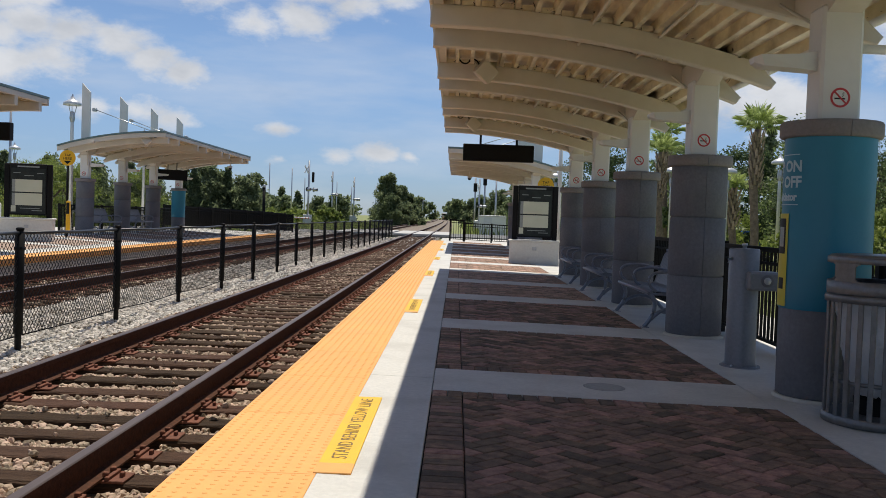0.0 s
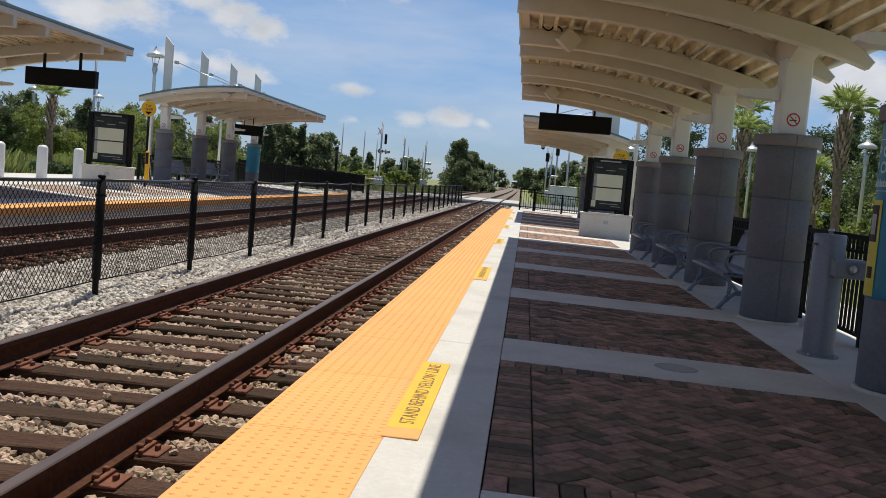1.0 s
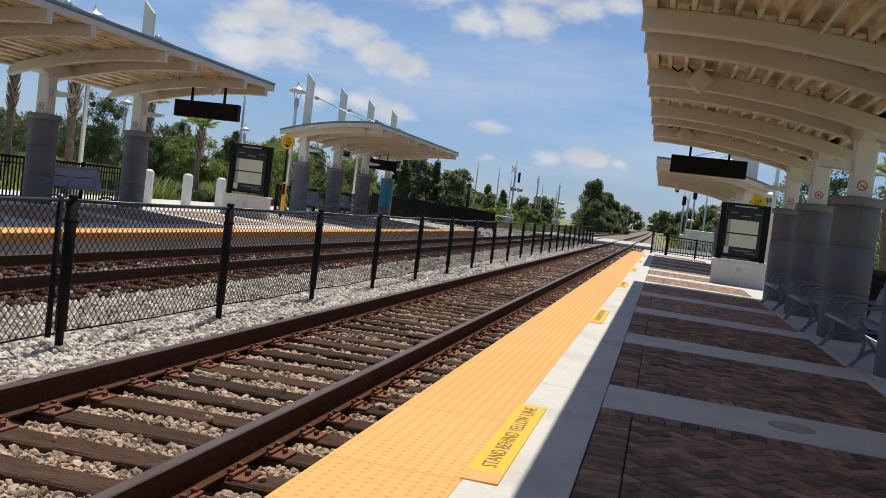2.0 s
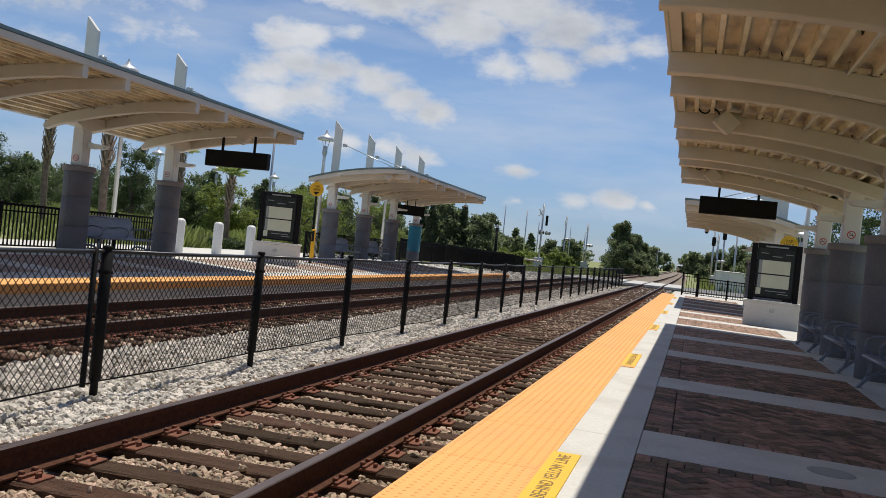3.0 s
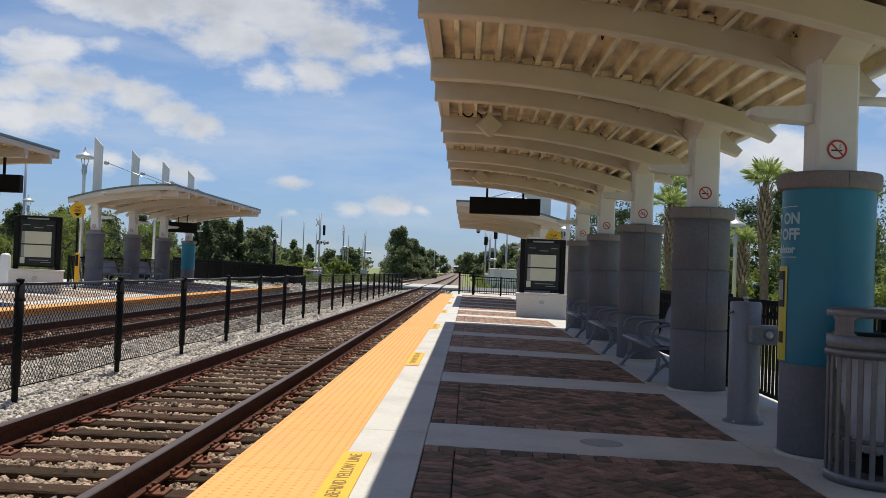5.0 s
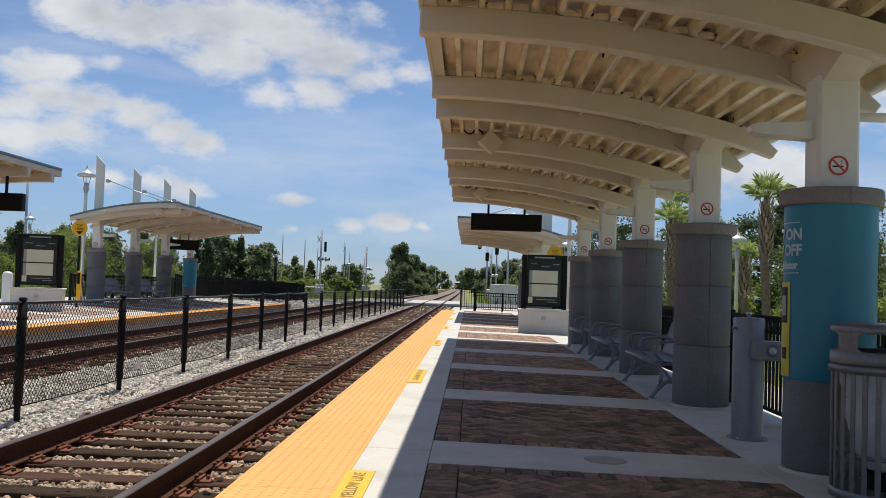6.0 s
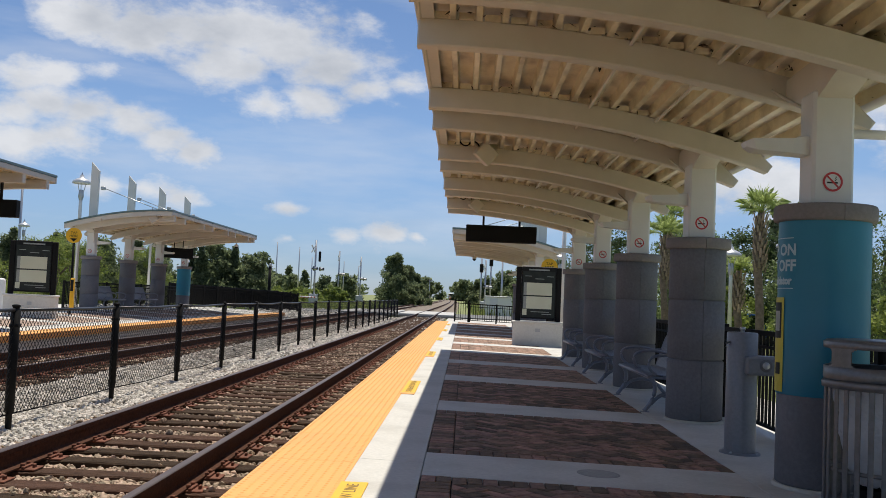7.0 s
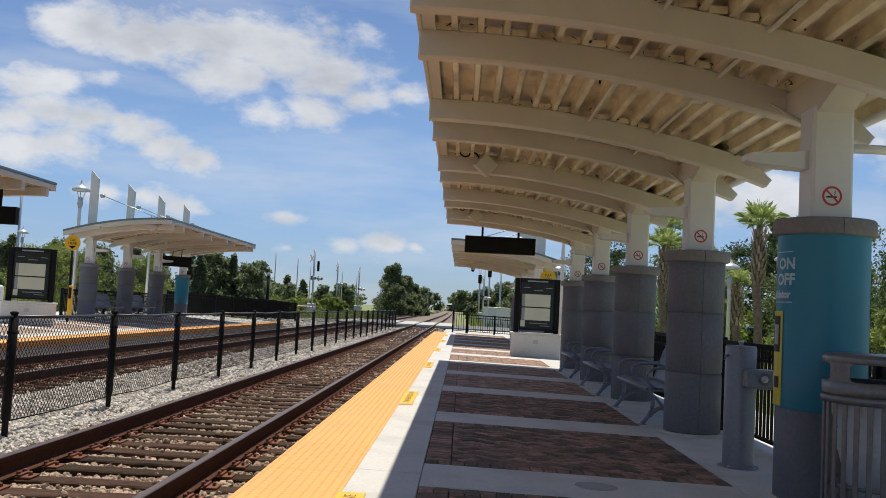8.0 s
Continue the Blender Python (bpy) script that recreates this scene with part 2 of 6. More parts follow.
BLADE = surface("grass_blades", (0.19, 0.25, 0.065), (0.34, 0.37, 0.14), 3, 0.8, island=0.35, leaf=0.5)
GRAVEL = surface("pale_gravel", (0.46, 0.44, 0.405), (0.68, 0.66, 0.62), 14, 0.95, bump=0.8, bump_scale=20, stain=(0.25, 0.24, 0.19), stain_scale=0.5)
ROAD = surface("road_asphalt", (0.13, 0.13, 0.13), (0.19, 0.19, 0.185), 30, 0.9, bump=0.3)
PANEL_CONC = surface("crossing_panel", (0.46, 0.45, 0.43), (0.54, 0.53, 0.50), 12, 0.9, bump=0.2)
LEAF = surface("leaf_green", (0.052, 0.09, 0.035), (0.105, 0.145, 0.06), 2.2, 0.6, island=0.45, leaf=0.52)
LEAF_DARK = surface("leaf_dark", (0.11, 0.165, 0.058), (0.20, 0.255, 0.10), 0.5, 0.65, island=0.45, leaf=0.52)
LEAF_LIGHT = surface("leaf_light", (0.16, 0.225, 0.05), (0.28, 0.325, 0.085), 1.5, 0.6, island=0.4, leaf=0.45)
# distance haze mixed into the leaf colour: paler and greyer
LEAF_HAZED = surface("leaf_hazed", (0.135, 0.18, 0.09), (0.24, 0.28, 0.15), 0.4, 0.7, island=0.5, leaf=0.6, spec=0.2)
PALM_LEAF = surface("palm_leaf", (0.28, 0.36, 0.11), (0.44, 0.52, 0.21), 2, 0.5, island=0.35, leaf=0.62)
BARK = surface("bark", (0.085, 0.065, 0.05), (0.17, 0.135, 0.105), 14, 0.95, bump=0.9, bump_scale=30, stretch=(1, 1, 0.25))
PALM_HUSK = surface("palm_husk", (0.20, 0.145, 0.10), (0.42, 0.33, 0.24), 9, 0.95, bump=0.6, bump_scale=24, island=0.35)
PALM_BARK = surface("palm_bark", (0.11, 0.082, 0.058), (0.25, 0.19, 0.14), 9, 0.95, bump=0.8, bump_scale=24, island=0.3)
BLUE_WRAP = surface("blue_vinyl", (0.018, 0.19, 0.29), (0.024, 0.22, 0.33), 1.6, 0.38, bump=0.5, bump_scale=3.2, stain=(0.012, 0.165, 0.25), stain_scale=3, stain_amount=0.3)
WRAP_INK = surface("wrap_print", (0.40, 0.55, 0.60), (0.45, 0.59, 0.64), 30, 0.4)
SIGN_YELLOW = surface("sign_yellow", (0.82, 0.44, 0.01), (0.86, 0.48, 0.015), 10, 0.45)
LEMON_PRINT = surface("lemon_print", (0.55, 0.45, 0.03), (0.62, 0.51, 0.04), 10, 0.45)
SIGN_BLACK = surface("sign_black", (0.010, 0.010, 0.010), (0.016, 0.016, 0.016), 20, 0.5, spec=0.2)
SIGN_RED = surface("sign_red", (0.50, 0.025, 0.03), (0.56, 0.035, 0.04), 20, 0.4)
SIGN_WHITE = surface("sign_white", (0.72, 0.72, 0.70), (0.77, 0.77, 0.75), 20, 0.4)
POSTER = surface("poster_cream", (0.60, 0.60, 0.44), (0.66, 0.66, 0.50), 6, 0.35, stain=(0.52, 0.52, 0.37), stain_scale=3)
POSTER_DARK = surface("poster_dark", (0.014, 0.019, 0.017), (0.032, 0.04, 0.036), 7, 0.4, spec=0.3)
POSTER_BAR = surface("poster_bar", (0.26, 0.28, 0.26), (0.32, 0.34, 0.31), 30, 0.4)
DISPLAY = surface("display_black", (0.005, 0.005, 0.005), (0.009, 0.009, 0.009), 12, 0.6, spec=0.2)
BAG = surface("bin_liner", (0.74, 0.75, 0.77), (0.84, 0.85, 0.86), 6, 0.3, bump=0.8, bump_scale=14)
CAR_BLUE = surface("car_blue", (0.02, 0.13, 0.62), (0.03, 0.16, 0.68), 3, 0.25)
TRAIN_WHITE = surface("train_paint", (0.55, 0.55, 0.55), (0.62, 0.62, 0.62), 2, 0.4)
RAIL_VINYL = surface("vinyl_tube", (0.012, 0.012, 0.012), (0.022, 0.022, 0.021), 30, 0.42, spec=0.7)
WIRE_VINYL = surface("vinyl_wire", (0.010, 0.010, 0.010), (0.016, 0.016, 0.016), 40, 0.6, spec=0.25)


# ---- building helpers ----
def smooth_line(points, steps=4):
    """A soft curve through the points."""
    p = [Vector(q) for q in points]
    out = []
    for i in range(len(p) - 1):
        a, b, c, d = p[max(i - 1, 0)], p[i], p[i + 1], p[min(i + 2, len(p) - 1)]
        for k in range(steps):
            t = k / steps
            out.append(0.5 * (2 * b + (c - a) * t + (2 * a - 5 * b + 4 * c - d) * t * t + (3 * b - a - 3 * c + d) * t ** 3))
    return out + [p[-1]]


class Shape:
    """Vertices and faces of one mesh, gathered piece by piece."""

    def __init__(self):
        self.v, self.f, self.smooth = [], [], []

    def add(self, verts, faces, smooth=False, m=None):
        base = len(self.v)
        self.v += [tuple(m @ Vector(p)) if m else tuple(p) for p in verts]
        for face in faces:
            self.f.append([base + i for i in face])
            self.smooth.append(smooth)
        return self

    def box(self, x0, x1, y0, y1, z0, z1, bevel=0.0, m=None):
        if bevel <= 0:
            vs = [(x, y, z) for z in (z0, z1) for y in (y0, y1) for x in (x0, x1)]
            return self.add(vs, [(0, 2, 3, 1), (4, 5, 7, 6), (0, 1, 5, 4), (2, 6, 7, 3), (0, 4, 6, 2), (1, 3, 7, 5)], False, m)
        b = min(bevel, (x1 - x0) / 2.1, (y1 - y0) / 2.1, (z1 - z0) / 2.1)
        rings = []
        for z, i in ((z0, b), (z0 + b, 0), (z1 - b, 0), (z1, b)):
            ring = []
            for cx, cy, sx, sy in ((x0 + i, y0 + i, 1, 1), (x1 - i, y0 + i, -1, 1), (x1 - i, y1 - i, -1, -1), (x0 + i, y1 - i, 1, -1)):
                c = b if i == 0 else 0.4 * b
                first, second = (cx, cy + sy * c), (cx + sx * c, cy)
                ring += [first, second] if sx * sy > 0 else [second, first]
            rings.append([(x, y, z) for x, y in ring])
        vs = [p for r in rings for p in r]
        fs = [tuple(reversed(range(8))), tuple(range(24, 32))]
        for k in range(3):
            fs += [(8 * k + i, 8 * k + (i + 1) % 8, 8 * k + 8 + (i + 1) % 8, 8 * k + 8 + i) for i in range(8)]
        return self.add(vs, fs, False, m)

    def lathe(self, profile, n=24, smooth=True, m=None, cap=True):
        """profile: (radius, z) from bottom to top, round the z axis."""
        vs = [(r * math.cos(2 * math.pi * i / n), r * math.sin(2 * math.pi * i / n), z) for r, z in profile for i in range(n)]
        fs = [(k * n + i, k * n + (i + 1) % n, (k + 1) * n + (i + 1) % n, (k + 1) * n + i) for k in range(len(profile) - 1) for i in range(n)]
        self.add(vs, fs, smooth, m)
        if cap:
            self.add(vs[:n], [tuple(reversed(range(n)))], False, m)
            self.add(vs[-n:], [tuple(range(n))], False, m)
        return self

    def tube(self, points, radius, n=8, smooth=True, m=None, cap=True):
        """A round bar along points; radius a number or one per point."""
        pts = [Vector(p) for p in points]
        vs = []
        for i, p in enumerate(pts):
            d = (pts[min(i + 1, len(pts) - 1)] - pts[max(i - 1, 0)]).normalized()
            u = d.orthogonal().normalized() if abs(d.z) < 0.95 else Vector((1, 0, 0)).cross(d).normalized()
            if abs(d.z) < 0.95:
                u = Vector((0, 0, 1)).cross(d).normalized()
            w = d.cross(u)
            r = radius[i] if isinstance(radius, (list, tuple)) else radius
            vs += [p + r * (math.cos(2 * math.pi * k / n) * u + math.sin(2 * math.pi * k / n) * w) for k in range(n)]
        fs = [(k * n + i, k * n + (i + 1) % n, (k + 1) * n + (i + 1) % n, (k + 1) * n + i) for k in range(len(pts) - 1) for i in range(n)]
        if cap:
            fs += [tuple(reversed(range(n))), tuple(range((len(pts) - 1) * n, len(pts) * n))]
        return self.add(vs, fs, smooth, m)

    def prism(self, outline, y0, y1, m=None, smooth=False):
        """An outline in x and z, drawn out along y."""
        n = len(outline)
        vs = [(x, y0, z) for x, z in outline] + [(x, y1, z) for x, z in outline]
        fs = [(i, (i + 1) % n, n + (i + 1) % n, n + i) for i in range(n)]
        return self.add(vs, fs + [tuple(reversed(range(n))), tuple(range(n, 2 * n))], smooth, m)

    def mesh(self, name, material):
        me = bpy.data.meshes.new(name)
        me.from_pydata(self.v, [], self.f)
        me.materials.append(material)
        me.polygons.foreach_set("use_smooth", self.smooth)
        me.update()
        return me


def thing(name, m, label, category, group="", kind=""):
    ob = new(name)
    ob.empty_display_size = 0.2
    ob.matrix_basis = m
    return tagged(ob, label, category, group, kind)


def part(name, shape, material, parent, label="", kind="", m=None):
    me = shape if isinstance(shape, bpy.types.Mesh) else shape.mesh(name, material)
    ob = new(name, me)
    ob.parent = parent
    if m:
        ob.matrix_basis = m
    return tagged(ob, label, kind=kind)


def solid(name, shape, material, label, category, kind="", group="", m=None):
    ob = new(name, shape.mesh(name, material))
    if m:
        ob.matrix_basis = m
    return tagged(ob, label, category, group, kind)


def lettering(body, size, width=None, bold=0.0):
    """Flat letters as vertices and faces in x and y, centred."""
    cu = bpy.data.curves.new("letters", "FONT")
    cu.body, cu.size, cu.align_x, cu.align_y = body, size, "CENTER", "CENTER"
    cu.resolution_u = 3
    cu.offset = bold
    ob = new("letters", cu)
    me = bpy.data.meshes.new_from_object(ob.evaluated_get(bpy.context.evaluated_depsgraph_get()))
    vs, fs = [tuple(v.co) for v in me.vertices], [tuple(p.vertices) for p in me.polygons]
    bpy.data.objects.remove(ob)
    bpy.data.curves.remove(cu)
    bpy.data.meshes.remove(me)
    if width:
        k = width / (max(v[0] for v in vs) - min(v[0] for v in vs))
        vs = [(v[0] * k, v[1], v[2]) for v in vs]
    return vs, fs


# ---- ground, road ----
TRACKS = (-2.70, -7.48)
EDGE, FAR_EDGE = -1.157, -9.03
FAR_Z = 0.14                               # the opposite platform rises away from its edge


def bend(y):
    """How far the line swings aside beyond the crossing."""
    return -2.2e-5 * max(0.0, y - 100) ** 2


def ground_sheet():
    s = Shape()
    xs = [-1500, -400, -120, -60, -34, -24, -19, -17.4, -9.3, -9.1, -6, -4, -1.1, 4.5, 6.5, 9, 14, 30, 80, 300, 1500]
    hs = [-1.0, -0.8, -0.6, -0.45, -0.35, -0.3, -0.25, -0.2, -0.7, -0.7, -0.72, -0.72, -0.7, -0.28, -0.3, -0.35, -0.4, -0.45, -0.6, -0.8, -1.0]
    ys = [-300, -40, 0, 30, 50, 72, 90, 130, 200, 300, 450, 700, 1100, 2600]
    n = len(xs)
    vs = []
    for y in ys:
        for x, h in zip(xs, hs):
            far = min(1, max(0, (y - 50) / 22))
            vs.append((x, y, h * (1 - far) - 0.52 * far if abs(x) < 300 else h))
    fs = [(j * n + i, j * n + i + 1, (j + 1) * n + i + 1, (j + 1) * n + i) for j in range(len(ys) - 1) for i in range(n - 1)]
    return s.add(vs, fs)


solid("ground", ground_sheet(), GRASS, "rough green and straw coloured grass ground beside the line", "ground", "structure")

def hollow(y):
    """How washed out the shoulder is, 0 to 1."""
    return min(1.0, max(0.0, noise.noise((2.37, y * 0.8, 5.61)) + 0.02) * 4)


bed = Shape()
BED_X = [-9.0 + 0.13 * i for i in range(61)]
BED_Y = [-8 + 0.135 * i for i in range(594)]
bed_z = np.zeros((len(BED_Y), len(BED_X)))
for j, y in enumerate(BED_Y):
    for i, x in enumerate(BED_X):
        near = min(abs(x - TRACKS[0]), abs(x - TRACKS[1]))
        h = -0.448 if near < 1.35 else -0.45 - 0.10 * min(1, (near - 1.45) / 0.6) if near > 1.45 else -0.45
        h += (0.02 if near < 1.5 else 0.07) * noise.noise((x * 1.3, y * 1.3, 0)) + 0.02 * noise.noise((x * 5, y * 5, 3))
        rut = -4.68 + 0.16 * noise.noise((0.3, y * 0.45, 7))                 # washed out hollows along the shoulder
        h -= 0.13 * math.exp(-((x - rut) / 0.17) ** 2) * hollow(y)
        bed_z[j, i] = h
bed.add([(x, y, bed_z[j, i]) for j, y in enumerate(BED_Y) for i, x in enumerate(BED_X)],
        [(j * 61 + i, j * 61 + i + 1, (j + 1) * 61 + i + 1, (j + 1) * 61 + i) for j in range(593) for i in range(60)], True)


def bed_height(x, y):
    """Height of the ballast bed under arrays of points."""
    u, v = np.clip((x + 9.0) / 0.13, 0, 59.99), np.clip((y + 8.0) / 0.135, 0, 592.99)
    i, j = u.astype(int), v.astype(int)
    u, v = u - i, v - j
    return (bed_z[j, i] * (1 - u) + bed_z[j, i + 1] * u) * (1 - v) + (bed_z[j + 1, i] * (1 - u) + bed_z[j + 1, i + 1] * u) * v


solid("ballast", bed, BALLAST, "grey crushed stone ballast bed under both tracks", "ballast", "structure")

long_bed = Shape()
for y0, y1 in [(86 + 40 * i, 126 + 40 * i) for i in range(20)]:
    a, b = bend(y0), bend(y1)
    long_bed.add([(-9.6 + a, y0, -0.47), (-0.6 + a, y0, -0.47), (-0.6 + b, y1, -0.47), (-9.6 + b, y1, -0.47)], [(0, 1, 2, 3)])
solid("ballast_far", long_bed, BALLAST, "pale ballast strip running on to the horizon", "ballast", "structure")

solid("gravel_apron", Shape().box(-1.0, 7.5, 46.3, 71.2, -0.7, -0.43), GRAVEL, "pale gravel apron beyond the platform end", "gravel", "structure")
road = Shape().box(-70, 60, 71.5, 86, -0.6, -0.335)
solid("road", road, ROAD, "weathered grey asphalt road across the railway", "road", "structure")


# ---- tracks ----
RAIL = [(-0.035, 0), (-0.028, 0.006), (0.028, 0.006), (0.035, 0), (0.034, -0.034), (0.01, -0.046), (0.009, -0.13), (0.03, -0.145), (0.07, -0.158),
        (0.07, -0.17), (-0.07, -0.17), (-0.07, -0.158), (-0.03, -0.145), (-0.009, -0.13), (-0.01, -0.046), (-0.034, -0.034)]


def rail_line(x):
    s, top = Shape(), Shape()
    ys = [-15, 20, 60, 100] + [100 + 25 * i for i in range(1, 27)]
    n = len(RAIL)
    vs = [(x + bend(y) + px, y, -0.206 + pz) for y in ys for px, pz in RAIL]
    for j in range(len(ys) - 1):
        s.add([], [])
        for i in range(n):
            face = (j * n + i, (j + 1) * n + i, (j + 1) * n + (i + 1) % n, j * n + (i + 1) % n)
            (top if i in (0, 1, 2) else s).f.append(list(face))
    s.v = vs
    s.smooth = [False] * len(s.f)
    top.v = vs
    top.smooth = [False] * len(top.f)
    return s, top


def tie_shape(seed):
    rnd = random.Random(seed)
    s = Shape()
    n = 14
    rings = []
    for i in range(n):
        x = -1.3 + 2.6 * i / (n - 1)
        j = [rnd.uniform(-0.006, 0.006) for _ in range(4)]
        rings += [(x, -0.115 + j[0], -0.18), (x, -0.115 + j[1], -0.012 + j[2]), (x, -0.1, j[3] * 0.8), (x, 0.1, j[2] * 0.8), (x, 0.115 + j[0], -0.012 + j[1]), (x, 0.115 + j[3], -0.18)]
    fs = [(6 * i + k, 6 * i + 6 + k, 6 * i + 6 + (k + 1) % 6, 6 * i + (k + 1) % 6) for i in range(n - 1) for k in range(6)]
    fs += [tuple(range(6)), tuple(reversed(range(6 * n - 6, 6 * n)))]
    return s.add(rings, fs).mesh("tie", TIE_WOOD)


def plate_shape():
    s = Shape()
    s.box(-0.19, 0.19, -0.095, 0.095, 0, 0.016, 0.004)
    for side in (-1, 1):
        s.box(side * 0.095 - 0.013, side * 0.095 + 0.013, -0.095, 0.095, 0.014, 0.036, 0.004)
        for yy in (-0.055, 0.055):
            s.box(side * 0.077 - 0.016, side * 0.077 + 0.016, yy - 0.014, yy + 0.014, 0.03, 0.056, 0.005)
        s.box(side * 0.15 - 0.011, side * 0.15 + 0.011, -0.02, 0.02, 0.014, 0.045, 0.004)
    return s.mesh("tie_plate", PLATE_RUST)


tie_meshes = [tie_shape(i) for i in range(5)]
plate_mesh = plate_shape()
rnd = random.Random(5)
for tx, words in zip(TRACKS, ("rusty steel rails on dark weathered wooden ties beside the platform", "rusty steel rails on dark wooden ties behind the mesh fence")):
    track = thing("railway_track", pose(tx, 0, 0), words, "track", "railway tracks", "structure")
    for side in (-0.7525, 0.7525):
        dark, bright = rail_line(side)
        part("rail", dark, RAIL_SIDE, track)
        part("rail_head", bright, RAIL_TOP, track, "worn shiny rail head")
    for k in range(148):
        y = -4 + 0.4953 * k
        part("tie", tie_meshes[k % 5], None, track, m=pose(rnd.uniform(-0.04, 0.04), y + rnd.uniform(-0.02, 0.02), -0.392 + rnd.uniform(-0.006, 0.004), 0, 0, rnd.uniform(-0.9, 0.9)))
        if k < 110:
            for side in (-0.7525, 0.7525):
                part("tie_plate", plate_mesh, None, track, m=pose(side, y, -0.394, 0, 0, rnd.uniform(-1.5, 1.5)))

# ---- level crossing panels ----
for tx in TRACKS:
    crossing = thing("crossing_surface", pose(tx, 79, 0), "pale concrete panels between the rails at the road", "level crossing", "crossing surfaces", "structure")
    for x0, x1 in ((-2.2, -0.85), (-0.66, 0.66), (0.85, 2.2)):
        for k in range(4):
            part("panel", Shape().box(x0, x1, -7 + 3.5 * k, -3.53 + 3.5 * k, -0.33, -0.2, 0.02), PANEL_CONC, crossing)


# ---- ballast stones ----
def stones(count, xr, yr, size, seed, material, name, label):
    g = np.random.default_rng(seed)
    t = (1 + 5 ** 0.5) / 2
    ico = np.array([(-1, t, 0), (1, t, 0), (-1, -t, 0), (1, -t, 0), (0, -1, t), (0, 1, t), (0, -1, -t), (0, 1, -t), (t, 0, -1), (t, 0, 1), (-t, 0, -1), (-t, 0, 1)]) / 1.9
    tri = np.array([(0, 11, 5), (0, 5, 1), (0, 1, 7), (0, 7, 10), (0, 10, 11), (1, 5, 9), (5, 11, 4), (11, 10, 2), (10, 7, 6), (7, 1, 8),
                    (3, 9, 4), (3, 4, 2), (3, 2, 6), (3, 6, 8), (3, 8, 9), (4, 9, 5), (2, 4, 11), (6, 2, 10), (8, 6, 7), (9, 8, 1)])
    x, y = g.uniform(*xr, count), g.uniform(*yr, count)
    near = np.minimum(abs(x - TRACKS[0]), abs(x - TRACKS[1]))
    phase = ((y + 4 + 0.2477) % 0.4953) - 0.2477
    on_tie = (near < 1.32) & (abs(phase) < 0.135)
    ok = ~on_tie | (g.random(count) < 0.004)
    rails = (abs(near - 0.7525) < 0.09)
    ok &= ~rails
    washed = np.interp(y, BED_Y, [hollow(q) for q in BED_Y])
    ok &= ~((abs(x - np.interp(y, BED_Y, [-4.68 + 0.16 * noise.noise((0.3, q * 0.45, 7)) for q in BED_Y])) < 0.10 * washed) & (g.random(count) < 0.8))
    x, y, near, on_tie = x[ok], y[ok], near[ok], on_tie[ok]
    n = len(x)
    z = bed_height(x, y) + g.uniform(-0.008, 0.03, n)
    z = np.where(x < -9.05, -0.5 + g.uniform(-0.05, 0.1, n), z)
    z = np.where(on_tie, -0.375, z)
    s = g.uniform(0.6, 1.35, n) * size / 2
    form = ico[None] * g.uniform(0.6, 1.3, (n, 12, 1)) * (s[:, None, None]) * g.uniform(0.65, 1.25, (n, 1, 3))
    a = g.uniform(0, 6.283, n)
    ca, sa = np.cos(a)[:, None], np.sin(a)[:, None]
    px, py = form[..., 0] * ca - form[..., 1] * sa, form[..., 0] * sa + form[..., 1] * ca
    verts = np.stack([px + x[:, None], py + y[:, None], form[..., 2] * 0.8 + z[:, None]], -1).reshape(-1, 3)
    faces = (tri[None] + 12 * np.arange(n)[:, None, None]).reshape(-1, 3)
    me = bpy.data.meshes.new(name)
    me.vertices.add(len(verts))
    me.vertices.foreach_set("co", verts.ravel())
    me.loops.add(faces.size)
    me.loops.foreach_set("vertex_index", faces.ravel())
    me.polygons.add(len(faces))
    me.polygons.foreach_set("loop_start", np.arange(0, faces.size, 3))
    me.materials.append(material)
    me.polygons.foreach_set("use_smooth", np.zeros(len(faces), dtype=bool))
    me.update(calc_edges=True)
    return tagged(new(name, me), label, "ballast", kind="stuff")


stones(66000, (-4.1, -1.2), (2.5, 18), 0.053, 1, STONE_BROWN, "track_stones", "brownish crushed stones lying between the ties")
stones(2500, (-6.2, -1.2), (-6, 3.5), 0.08, 12, STONE_BROWN, "track_stones", "brownish crushed stones beside the near ties")
stones(30000, (-6.2, -3.95), (4, 20), 0.064, 2, STONE, "shoulder_stones", "pale grey crushed stones heaped between the tracks")
stones(42000, (-4.0, -1.2), (18, 42), 0.07, 3, STONE_BROWN, "track_stones", "brownish crushed stones lying between the ties further off")
stones(14000, (-6.2, -3.95), (20, 45), 0.085, 4, STONE, "shoulder_stones", "pale grey crushed stones along the fence foot")
stones(15000, (-9.0, -6.2), (8, 40), 0.085, 5, STONE_BROWN, "track_stones", "brownish crushed stones on the track behind the fence")
stones(6500, (-15.0, -9.3), (48, 80), 0.26, 9, STONE, "riprap_stones", "grey broken stones heaped beyond the platform end")
stones(4000, (-9.0, -1.2), (40, 70), 0.13, 6, STONE, "shoulder_stones", "pale crushed stones towards the level crossing")


# ---- near platform ----
X0, X1 = -0.09, 2.21                       # brick panels from x to x
PITCH, DEEP = 3.55, 2.66
STARTS = [3.27 + PITCH * k for k in range(-4, 12)]
END = 46.0
FALL = 0.0195                              # the paving falls away from the track
TILT = pose(-0.5, 0, 0, 0, math.degrees(math.atan(FALL)), 0) @ pose(0.5, 0, 0)


def floor_z(x):
    """Height of the near paving."""
    return -FALL * (x + 0.5)


platform = thing("platform", TILT, "light concrete station platform with brick panels", "platform", kind="structure")
part("base", Shape().box(EDGE + 0.02, 4.5, -14, END, -0.75, -0.075), KERB_CONCRETE, platform)
